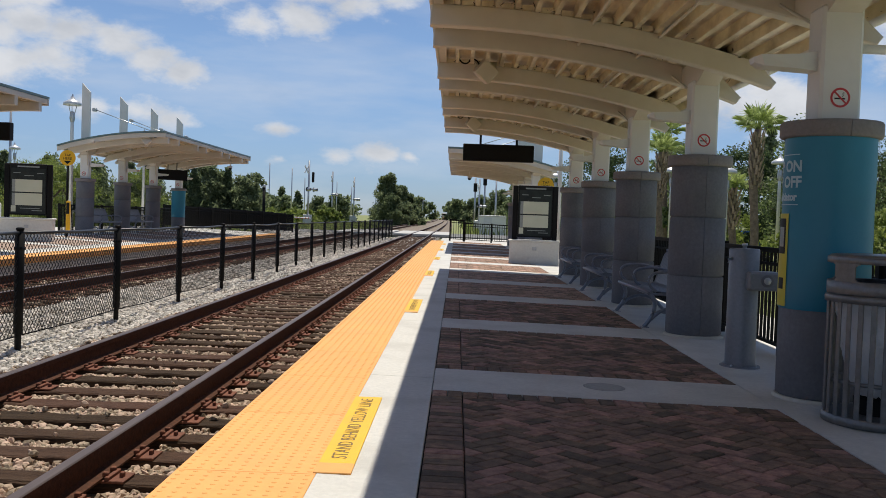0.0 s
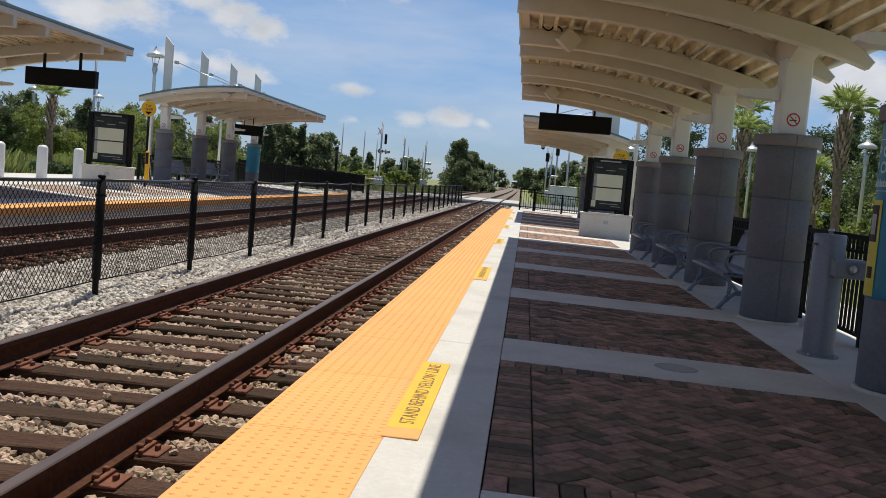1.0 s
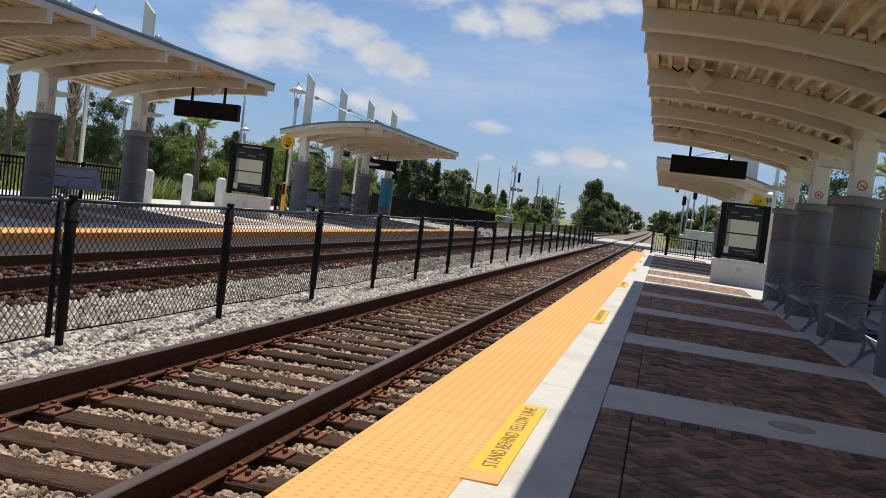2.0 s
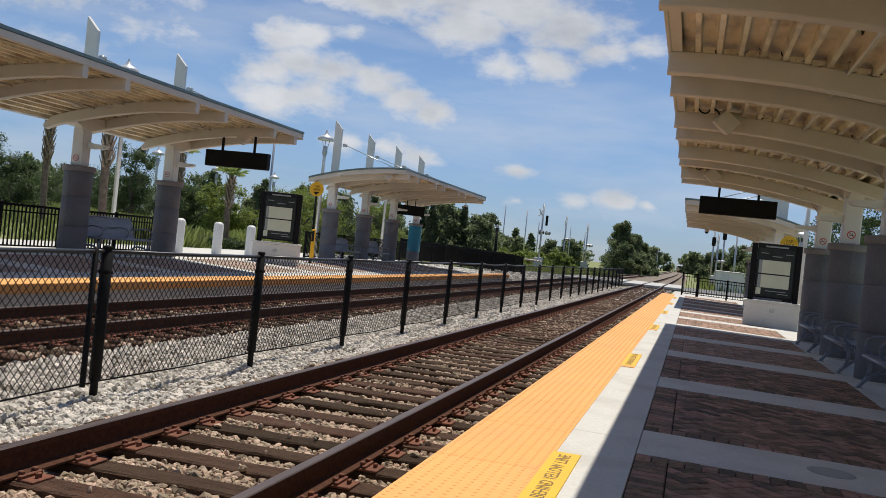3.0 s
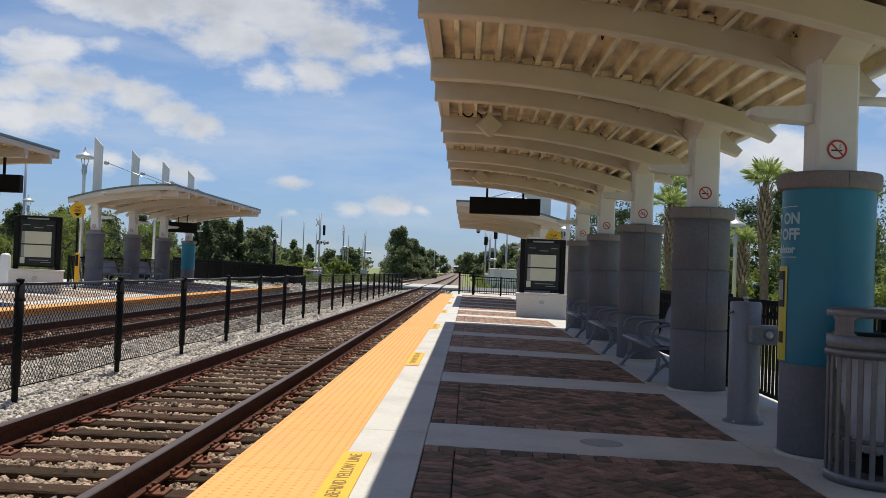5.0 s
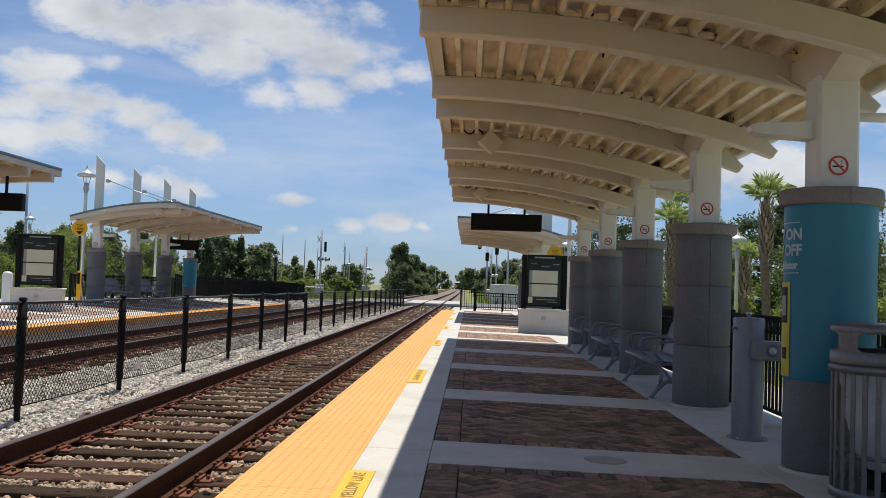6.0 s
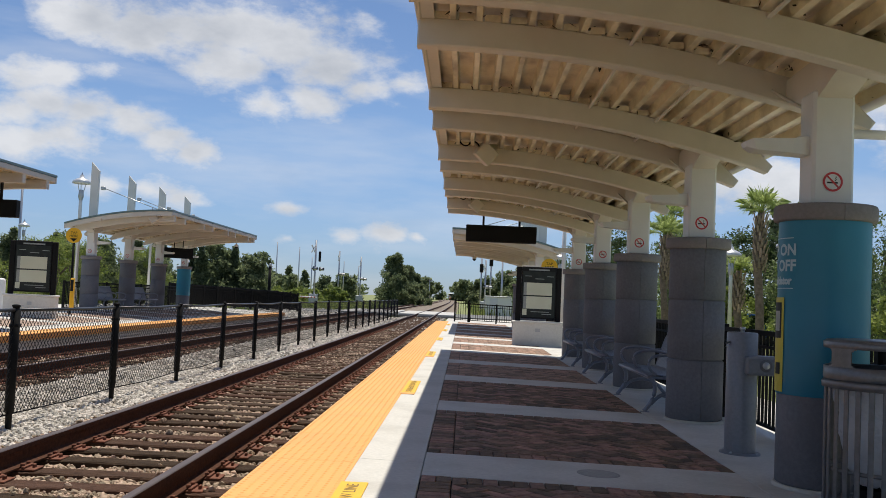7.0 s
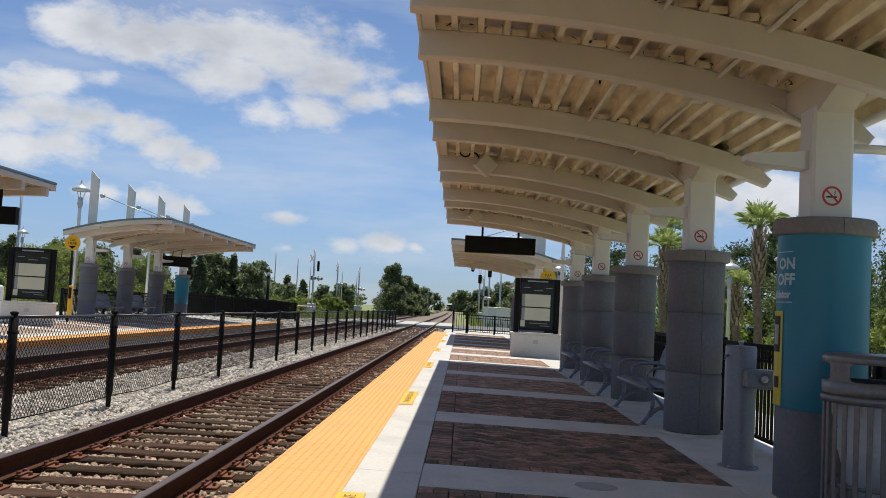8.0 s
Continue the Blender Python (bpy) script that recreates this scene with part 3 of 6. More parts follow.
part("joint_bed", Shape().box(X0 - 0.02, X1 + 0.02, -13, END - 0.3, -0.0745, -0.03), SAND, platform)


def slabs(x0, x1, y0, y1, step, name="slab"):
    y = y0
    while y < y1 - 0.05:
        part(name, Shape().box(x0, x1, y, min(y + step, y1) - 0.006, -0.0735, 0, 0.004), CONCRETE, platform)
        y += step


slabs(-0.547, X0 - 0.004, STARTS[0] - 0.445, END, PITCH)
slabs(X1 + 0.004, 4.5, STARTS[0] - 0.445, END, PITCH)
for y in STARTS:
    part("slab", Shape().box(X0, X1, y - 0.886, y - 0.004, -0.061, 0, 0.004), CONCRETE, platform)

# ---- yellow tactile tiles ----


def tactile_mesh(length, domes=True):
    s = Shape().box(0, 0.61, 0, length - 0.005, -0.05, 0.001, 0.002)
    if domes:
        nx, ny = 10, int(round(length / 0.061))
        for i in range(nx):
            for j in range(ny):
                cx, cy = 0.0305 + 0.061 * i, 0.0305 + 0.061 * j
                ring = [(cx + r * math.cos(a * math.pi / 3), cy + r * math.sin(a * math.pi / 3), z) for r, z in ((0.0125, 0.001), (0.0075, 0.0046)) for a in range(6)]
                s.add(ring, [(a, (a + 1) % 6, 6 + (a + 1) % 6, 6 + a) for a in range(6)] + [tuple(range(6, 12))])
    return s.mesh("tactile_tile", TACTILE)


tile = tactile_mesh(1.22)
strip = thing("tactile_strip", pose(0, 0, 0), "bright yellow tactile tiles with raised domes along the platform edge", "tactile paving", "tactile strips", "structure")
y = 6.22 - 1.22 * 12
while y < END - 1.2:
    part("tactile_tile", tile, None, strip, m=pose(EDGE, y, 0))
    y += 1.22
far_tile = tactile_mesh(1.22, False)
far_strip = thing("tactile_strip", pose(0, 0, 0), "yellow tactile tiles along the opposite platform edge", "tactile paving", "tactile strips", "structure")
for k in range(44):
    part("tactile_tile", far_tile, None, far_strip, m=pose(FAR_EDGE - 0.61, -6 + 1.22 * k, 0))
part("nosing", Shape().box(FAR_EDGE - 0.025, FAR_EDGE + 0.012, -6, 47.6, -0.14, -0.004, 0.004), TACTILE, far_strip, "yellow edge nosing")


# ---- edge warning labels ----
def edge_label(y):
    ob = thing("warning_label", pose(-0.466, y, 0.0), "yellow warning strip set in the concrete, dark lettering", "floor sign", "edge warnings")
    part("plate", Shape().box(-0.094, 0.072, -0.88, 0.85, -0.002, 0.0062, 0.002), LABEL_YELLOW, ob)
    part("end_block", Shape().box(-0.0945, 0.0725, -0.882, -0.72, -0.002, 0.0068, 0.002), TACTILE, ob, "orange end piece")
    for word, mid, width in (("STAND", -0.48, 0.32), ("BEHIND", -0.105, 0.36), ("YELLOW", 0.305, 0.39), ("LINE", 0.66, 0.23)):
        vs, fs = lettering(word, 0.105, width)
        part("word", Shape().add([(-v[1] - 0.008, v[0] + mid, 0.0074) for v in vs], fs), INK, ob, "dark brown capital letters")
    return ob


for k in range(6):
    edge_label(4.675 + 6.97 * k)

cover = thing("drain_cover", TILT @ pose(1.13, 6.39, 0), "round grey metal access cover flush with the concrete", "drain cover")
part("rim", Shape().lathe([(0.15, -0.01), (0.15, 0.003), (0.136, 0.003), (0.136, -0.01)], 32, cap=False), DRAIN, cover)
part("lid", Shape().lathe([(0.133, -0.01), (0.133, 0.002), (0.12, 0.003)], 32), DRAIN, cover)

# ---- far platform ----
far_platform = thing("platform", pose(0, 0, 0), "opposite concrete platform with grey edge wall", "platform", kind="structure")
part("base", Shape().box(-17.2, FAR_EDGE - 0.03, -10, 47.6, -0.75, -0.052), KERB_CONCRETE, far_platform)
part("slab", Shape().box(-17.2, -12.404, -10, 47.6, -0.0515, FAR_Z), CONCRETE, far_platform)
part("slab", Shape().prism([(-12.4, -0.0515), (FAR_EDGE - 0.614, -0.0515), (FAR_EDGE - 0.614, -0.001), (-10.1, 0.03), (-12.4, FAR_Z)], -10, 47.6), CONCRETE, far_platform)
# these fields carry the brick tone lightened to look sunlit
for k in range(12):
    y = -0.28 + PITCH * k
    part("brick_field", Shape().prism([(-12.35, FAR_Z - 0.03), (-10.2, 0.0), (-10.2, 0.0425), (-12.35, FAR_Z + 0.002)], y, y + DEEP), BRICK_SUNLIT, far_platform)


# ---- columns ----
def wrapped(vs, radius, mid, z):
    """Bends a flat print (x along, y up) round a column; mid: degrees of its middle."""
    return [(radius * math.cos(math.radians(mid) + v[0] / radius), radius * math.sin(math.radians(mid) + v[0] / radius), z + v[1]) for v in vs]


def curved_patch(radius, a0, a1, z0, z1, n=8):
    s = Shape()
    vs = []
    for i in range(n + 1):
        a = math.radians(a0 + (a1 - a0) * i / n)
        vs += [(radius * math.cos(a), radius * math.sin(a), z0), (radius * math.cos(a), radius * math.sin(a), z1)]
    return s.add(vs, [(2 * i, 2 * i + 2, 2 * i + 3, 2 * i + 1) for i in range(n)], True)


def half_ring(profile, a0, a1, n=20):
    """Part of a turned ring between two angles, closed at both ends."""
    s, k = Shape(), len(profile)
    vs = [(r * math.cos(math.radians(a0 + (a1 - a0) * i / n)), r * math.sin(math.radians(a0 + (a1 - a0) * i / n)), z) for i in range(n + 1) for r, z in profile]
    s.add(vs, [(i * k + j, (i + 1) * k + j, (i + 1) * k + j + 1, i * k + j + 1) for i in range(n) for j in range(k - 1)], True)
    return s.add(vs, [tuple(range(k)), tuple(reversed(range(n * k, n * k + k)))])


def column(m, wrap=False, foot=0.0, label="round grey cast concrete column base carrying a white steel post"):
    ob = thing("canopy_column", m, label, "column", "canopy columns")
    part("footing_ring", Shape().lathe([(0.318, foot - 0.012), (0.318, foot + 0.016), (0.306, foot + 0.028)], 32), KERB_CONCRETE, ob)
    for z0, z1 in ((foot + 0.03, 0.60), (0.608, 1.235), (1.243, 1.80)):
        for side in (-90, 90):
            part("drum_half", half_ring([(0.284, z0), (0.290, z0 + 0.002), (0.298, z0 + 0.009), (0.298, z1 - 0.009), (0.290, z1 - 0.002), (0.284, z1)], side + 0.35, side + 179.65), COLUMN_CAST, ob)
    part("core", Shape().lathe([(0.284, foot + 0.02), (0.284, 1.82)], 32), COLUMN_CAST, ob)
    for side in (-90, 90):
        part("cap", half_ring([(0.29, 1.788), (0.325, 1.79), (0.34, 1.797), (0.345, 1.81), (0.345, 1.89), (0.335, 1.905), (0.1, 1.912)], side + 0.35, side + 179.65), CAP_CAST, ob, "projecting brownish cast ring cap")
    part("post", Shape().box(-0.145, 0.145, -0.135, 0.135, 1.905, 2.72, 0.022), POST_WHITE, ob, "square white steel post")
    sign = part("no_smoking_sign", Shape().lathe([(0.0, 0), (0.068, 0), (0.068, 0.003), (0.0, 0.003)], 28, False, pose(-0.006, -0.1362, 2.07, 90)), SIGN_WHITE, ob, "round white no smoking sign with red ring")
    ring = Shape()
    n = 32
    vs = [(r * math.cos(2 * math.pi * i / n), r * math.sin(2 * math.pi * i / n), 0.0045) for r in (0.054, 0.069) for i in range(n)]
    ring.add(vs, [(i, n + i, n + (i + 1) % n, (i + 1) % n) for i in range(n)], False, pose(-0.006, -0.1362, 2.07, 90))
    ring.box(-0.058, 0.058, -0.006, 0.006, 0.0045, 0.005, 0, pose(-0.006, -0.1362, 2.07, 90) @ pose(0, 0, 0, 0, 0, -45))
    part("red_ring", ring, SIGN_RED, sign)
    glyph = Shape().box(-0.04, 0.034, -0.012, -0.001, 0.0044, 0.0048, 0, pose(-0.006, -0.1362, 2.07, 90))
    for k in range(4):
        glyph.box(0.014 + 0.006 * (k % 2), 0.02 + 0.006 * (k % 2), 0.006 + 0.008 * k, 0.013 + 0.008 * k, 0.0044, 0.0048, 0, pose(-0.006, -0.1362, 2.07, 90))
    part("pictogram", glyph, SIGN_BLACK, sign)
    if wrap:
        w = part("banner_wrap", Shape().lathe([(0.303, 0.585), (0.309, 0.60), (0.306, 0.9), (0.308, 1.1), (0.305, 1.3), (0.309, 1.5), (0.307, 1.79)], 56, cap=False), BLUE_WRAP, ob, "glossy blue vinyl banner wrapped round the column")
        letters = Shape()
        for text, size, z, mid in (("TAP ON", 0.108, 1.583, 178), ("TAP OFF", 0.108, 1.473, 176), ("at validator", 0.072, 1.37, 177)):
            vs, fs = lettering(text, size, None, 0.004)
            letters.add(wrapped(vs, 0.3115, mid, z), fs)
        for z in (1.665, 1.315):
            letters.add(*[(curved_patch(0.3112, 140, 210, z, z + 0.006).v), (curved_patch(0.3112, 140, 210, z, z + 0.006).f)])
        part("lettering", letters, WRAP_INK, w, "pale printed letters")
        panel = part("validator_print", curved_patch(0.3118, 154, 195, 0.60, 1.255), LEMON_PRINT, w, "yellow printed ticket validator")
        part("validator_screen", curved_patch(0.3128, 160, 190, 0.97, 1.22), SIGN_BLACK, panel)
        part("validator_window", curved_patch(0.3136, 170, 186, 1.02, 1.16), POSTER_BAR, panel)
        part("validator_mark", curved_patch(0.3136, 174, 189, 0.72, 0.80), SIGN_BLACK, panel)
    return ob


# ---- canopies ----
def soffit(x):
    """Underside of the curved beams, x from the track-side tip."""
    return 3.105 - 0.0433 * x * x


SPAN = 3.53
GAP = 3.56


def canopy(m, count, label, fins=True, pipes=True):
    ob = thing("platform_canopy", m, label, "canopy", "platform canopies")
    half = (count - 1) / 2 * GAP
    n = 18
    xs = [SPAN * i / n for i in range(n + 1)]
    outline = [(x, soffit(x)) for x in xs] + [(SPAN + 0.02, soffit(SPAN) + 0.07)] + [(x, soffit(x) + 0.215) for x in reversed(xs[:-1])] + [(0, soffit(0) + 0.215)]
    outline = [(SPAN - 0.03, soffit(SPAN) + 0.0) if (i == n) else p for i, p in enumerate(outline)]

    def beam_mesh():
        s = Shape()
        inner = [(min(max(x, 0.012), SPAN - 0.01), z + (0.012 if i <= n else -0.004)) for i, (x, z) in enumerate(outline)]
        k = len(outline)
        vs = [(x, y, z) for o, y in ((inner, -0.075), (outline, -0.062), (outline, 0.062), (inner, 0.075)) for x, z in o]
        fs = [(j * k + i, j * k + (i + 1) % k, (j + 1) * k + (i + 1) % k, (j + 1) * k + i) for j in range(3) for i in range(k)]
        fs += [tuple(reversed(range(k))), tuple(range(3 * k, 4 * k))]
        return s.add(vs, fs).mesh("beam", CREAM)

    beam = beam_mesh()
    stub = Shape()
    for sgn in (-1, 1):
        side = [(0.135, 2.66), (0.52, 2.79), (0.52, 2.93), (0.0, 2.95), (0.0, 2.66)]
        vs = [(2.98 + dx, sgn * yy, zz) for dx in (-0.12, 0.12) for yy, zz in side]
        fs = [(0, 1, 2, 3, 4), (9, 8, 7, 6, 5)] + [(i, 5 + i, 5 + (i + 1) % 5, (i + 1) % 5) for i in range(5)]
        stub.add(vs, fs)
    stub_mesh = stub.mesh("cross_arm", CREAM)
    for k in range(count):
        yc = -half + k * GAP
        for d in (-0.59, 0.59):
            part("beam", beam, None, ob, m=pose(0, yc + d, 0))
        part("cross_arm", stub_mesh, None, ob, m=pose(0, yc, 0))
    # ribbed metal deck
    y0, y1 = -half - 0.95, half + 0.95
    prof = []
    x = 0.05
    while x < SPAN - 0.1:
        for dx, dz in ((0, 0.0), (0.046, 0.0), (0.058, 0.1), (0.191, 0.1), (0.203, 0.0)):
            prof.append((x + dx, dz))
        x += 0.203
    prof = [(x, d) for i, (x, d) in enumerate(prof) if i == 0 or x > prof[i - 1][0] + 1e-6]
    low = [(x, soffit(x) + 0.218 + d) for x, d in prof]
    last = prof[-1][0]
    s = Shape()
    k = len(low)
    vs = [(x, y, z) for y in (y0, y1) for x, z in low]
    s.add(vs, [(i, i + 1, k + i + 1, k + i) for i in range(k - 1)])
    up = [(x, y, soffit(x) + 0.321) for y in (y0, y1) for x, _ in prof]
    s.add(up, [(k + i, k + i + 1, i + 1, i) for i in range(k - 1)])
    part("deck", s, DECK, ob, "cream painted ribbed metal deck")
    # closure plates over the beams, small dark brown slivers in the ribs
    rd = random.Random(count)
    plates, slivers = Shape(), Shape()
    for k in range(count):
        for d in (-0.59, 0.59):
            yb = -half + k * GAP + d
            x = 0.05
            while x < SPAN - 0.1:
                for side in (-1, 1):
                    edge = yb + side * rd.uniform(0.085, 0.10)
                    zt = soffit(x + 0.127) + 0.218
                    if x < 2.1:
                        plates.box(x + 0.066, x + 0.187, min(edge, edge + side * 0.003), max(edge, edge + side * 0.003), zt - 0.004, zt + 0.048)
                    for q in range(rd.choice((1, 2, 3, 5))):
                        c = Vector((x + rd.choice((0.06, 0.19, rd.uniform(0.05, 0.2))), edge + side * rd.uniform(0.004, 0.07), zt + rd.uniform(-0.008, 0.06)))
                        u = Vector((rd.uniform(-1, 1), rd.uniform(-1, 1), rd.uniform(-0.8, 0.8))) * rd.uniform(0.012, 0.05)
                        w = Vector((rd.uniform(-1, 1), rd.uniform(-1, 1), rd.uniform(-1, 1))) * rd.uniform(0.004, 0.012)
                        slivers.add([c - u, c + w, c + u, c - w], [(0, 1, 2, 3)])
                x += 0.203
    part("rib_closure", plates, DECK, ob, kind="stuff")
    part("rib_sliver", slivers, DARK_SLIVER, ob, "small dark brown slivers in the ribs beside the beams", kind="stuff")
    # roof skin with standing seams across and dark edge
    skin = Shape()
    xs2 = [-0.02 + (last + 0.12) * i / 20 for i in range(21)]
    top = [(x, soffit(max(x, 0)) + 0.378) for x in xs2]
    bottom = [(x, soffit(max(x, 0)) + 0.325) for x in reversed(xs2)]
    skin.prism(top[::-1] + bottom[::-1], y0 - 0.06, y1 + 0.06)
    part("roof_skin", skin, ROOF_GREEN, ob, "grey green standing seam roof edge")
    trim = Shape()
    trim.box(-0.012, 0.03, y0 - 0.04, y1 + 0.04, soffit(0) + 0.2, soffit(0) + 0.319, 0.01)
    trim.box(0.031, 0.13, y0 + 0.02, y1 - 0.02, soffit(0) + 0.212, soffit(0) + 0.226)
    part("eave_trim", trim, CREAM, ob, "white eave fascia on the track side")
    for yy in (y0, y1):
        g = Shape()
        a = [(x, soffit(max(x, 0)) + 0.17) for x in xs2]
        b = [(x, soffit(max(x, 0)) + 0.319) for x in reversed(xs2)]
        g.prism(a + b, yy - 0.03, yy + 0.03)
        part("end_trim", g, CREAM, ob, "white curved end fascia")
    part("gutter", Shape().tube([(last + 0.06, y0, soffit(last) + 0.24), (last + 0.06, y1, soffit(last) + 0.24)], 0.06, 10), POST_WHITE, ob)
    for cx, z in ((1.66, 0.185), (2.34, 0.18)):
        part("conduit", Shape().tube([(cx, y0 + 0.3, soffit(cx) + z), (cx, y1 - 0.3, soffit(cx) + z)], 0.016, 8), CREAM, ob)
    for k in range(count):
        yc = -half + k * GAP
        if k % 2 == 0:
            part("cable", Shape().tube(smooth_line([(1.50, yc + 1.2, soffit(1.5) + 0.26), (1.51, yc + 1.22, soffit(1.5) + 0.19), (1.53, yc + 1.3, soffit(1.5) + 0.14), (1.55, yc + 1.36, soffit(1.5) + 0.2), (1.56, yc + 1.5, soffit(1.5) + 0.23)]), 0.006, 6), BLACK_STEEL, ob)
        part("junction_box", Shape().box(2.28, 2.40, yc + 1.1, yc + 1.24, soffit(2.34) + 0.13, soffit(2.34) + 0.225, 0.008), CREAM, ob)
        arm = Shape()
        arm.add([(2.835, -0.07, 2.40), (2.835, 0.07, 2.40), (2.835, 0.07, 2.26), (2.835, -0.07, 2.26), (2.72, -0.09, 2.375), (2.72, 0.09, 2.375), (2.72, 0.09, 2.27), (2.72, -0.09, 2.27),
                 (2.43, -0.10, 2.36), (2.43, 0.10, 2.36), (2.46, 0.09, 2.285), (2.46, -0.09, 2.285), (2.39, -0.06, 2.345), (2.39, 0.06, 2.345), (2.40, 0.05, 2.31), (2.40, -0.05, 2.31)],
                [(0, 1, 2, 3)] + [(4 * j + i, 4 * j + 4 + i, 4 * j + 4 + (i + 1) % 4, 4 * j + (i + 1) % 4) for j in range(3) for i in range(4)] + [(15, 14, 13, 12)])
        lum = part("luminaire", arm, POST_WHITE, ob, "white wedge shaped lamp arm", m=pose(0, yc, 0))
        if pipes and abs(yc + 3.56) < 0.1:
            part("pipe", Shape().tube([(3.1, yc + 0.02, 2.44), (3.45, yc + 0.02, 2.44), (3.52, yc + 0.02, 2.47), (3.56, yc + 0.02, soffit(SPAN) + 0.25)], 0.034, 10), POST_WHITE, ob, "white drain pipe")
        part("conduit", Shape().tube([(2.9, yc + 0.155, 2.3), (2.9, yc + 0.155, 2.62), (2.86, yc + 0.3, 2.7), (2.7, yc + 0.62, 2.92), (1.9, yc + 0.66, 3.1)], 0.014, 6), CREAM, ob)
        if fins:
            f = [(-0.14, 2.7), (0.14, 2.7), (0.14, 5.10), (-0.14, 4.80)]
            sh = Shape()
            vs = [(3.04 - x, y, z) for y in (-0.05, 0.05) for x, z in [(-p[0], p[1]) for p in f]]
            sh.add([(v[0], v[1], v[2]) for v in vs], [(0, 1, 2, 3), (7, 6, 5, 4)] + [(i, 4 + i, 4 + (i + 1) % 4, (i + 1) % 4) for i in range(4)])
            part("fin", sh, POST_WHITE, ob, "tall white fin with a slanted top", m=pose(0, yc, 0))
            for dy in (-0.035, 0.035):
                part("tie_rod", Shape().tube([(2.74, yc + dy, 4.22), (0.56, yc + dy, 3.47)], 0.013, 6), GALV, ob)
            part("clevis", Shape().box(2.68, 2.82, yc - 0.07, yc + 0.07, 4.15, 4.27, 0.02), GALV, ob)
            part("anchor", Shape().box(0.48, 0.62, yc - 0.07, yc + 0.07, 3.42, 3.52, 0.02), GALV, ob)
    return ob


def flood_box(m):
    """White angled loudspeaker horn box that hangs under a beam."""
    ob = thing("canopy_speaker", m, "white angled speaker box hung under the canopy beam", "loudspeaker", "canopy speakers")
    s = Shape()
    s.box(-0.13, 0.13, -0.10, 0.10, -0.12, 0.12, 0.012, pose(0, 0, -0.07, 12, 38, 20))
    part("housing", s, CREAM, ob)
    part("bracket", Shape().tube([(-0.12, 0, 0.02), (-0.22, 0, 0.12)], 0.012, 6), CREAM, ob)
    part("cable", Shape().tube(smooth_line([(-0.08, 0, 0.0), (-0.12, 0.0, 0.07), (-0.19, 0.02, 0.10), (-0.26, 0.02, 0.04), (-0.33, 0.02, 0.05), (-0.40, 0.02, 0.13)]), 0.012, 6), BLACK_STEEL, ob)
    return ob


COLS = [-0.70 + GAP * k for k in range(7)]
COLS2 = [31.45 + GAP * k for k in range(4)]
TIP, FAR_TIP, COL_X, FAR_COL_X = -0.31, -9.70, 2.67, -12.72
canopy(pose(TIP, 9.98, 0), 7, "long cream steel canopy with curved beams over the platform", fins=False)
canopy(pose(TIP, 36.79, 0), 4, "second cream curved canopy further along the platform", pipes=False)
canopy(pose(FAR_TIP, 9.98, 0.17, 0, 0, 180), 7, "cream curved canopy with white fins on the opposite platform", pipes=False)
canopy(pose(FAR_TIP, 36.79, 0.19, 0, 0, 180), 4, "cream curved canopy with white fins and tie rods, opposite platform", pipes=False)
for y in COLS:
    if abs(y - 6.42) < 0.1:
        column(pose(COL_X, y, 0), True, floor_z(COL_X), "round column wrapped in a blue printed vinyl banner")
    else:
        column(pose(COL_X, y, 0), False, floor_z(COL_X))
for y in COLS2:
    column(pose(COL_X, y, 0), False, floor_z(COL_X))
for y in COLS:
    column(pose(FAR_COL_X, y - 0.03, FAR_Z))
for y in COLS2:
    column(pose(FAR_COL_X, y, FAR_Z), y > 42)
for y, x in ((12.74, 0.36), (19.86, 0.32)):
    flood_box(pose(x, y, soffit(x + 0.31) + 0.17))
flood_box(pose(-10.5, 20.07, 3.30, 0, 0, 180))
flood_box(pose(-10.4, 30.72, 3.43, 0, 0, 180))


# ---- hanging displays ----
def display(m, drop=0.34):
    ob = thing("departure_display", m, "black hanging departure display with a blank face", "display")
    part("case", Shape().box(-0.82, 0.82, -0.09, 0.09, -0.39, 0, 0.012), DISPLAY, ob)
    part("screen", Shape().box(-0.78, 0.78, -0.0945, -0.0905, -0.35, -0.04), DISPLAY, ob)
    for x in (-0.42, 0.42):
        part("hanger", Shape().box(x - 0.025, x + 0.025, -0.03, 0.03, -0.005, drop, 0.006), BLACK_STEEL, ob)
    return ob


def dome_camera(m):
    """Small white security camera that hangs on a short stem."""
    ob = thing("dome_camera", m, "small white dome camera hung under the canopy eave", "camera", "dome cameras")
    part("stem", Shape().tube([(0, 0, 0.05), (0, 0, 0.30)], 0.022, 8), POST_WHITE, ob)
    part("housing", Shape().lathe([(0.085, -0.02), (0.09, 0.0), (0.085, 0.06), (0.04, 0.09), (0.0, 0.092)], 20, cap=False), POST_WHITE, ob)
    part("lens_dome", Shape().lathe([(0.0, -0.10), (0.04, -0.09), (0.068, -0.06), (0.076, -0.02)], 20, cap=False), SIGN_BLACK, ob, "dark tinted dome")
    return ob


dome_camera(pose(0.51, 38.6, 2.83))
dome_camera(pose(-10.1, 41.0, 3.02))
display(pose(0.945, 21.42, 2.87))
display(pose(-10.60, 20.05, 2.885), 0.46)


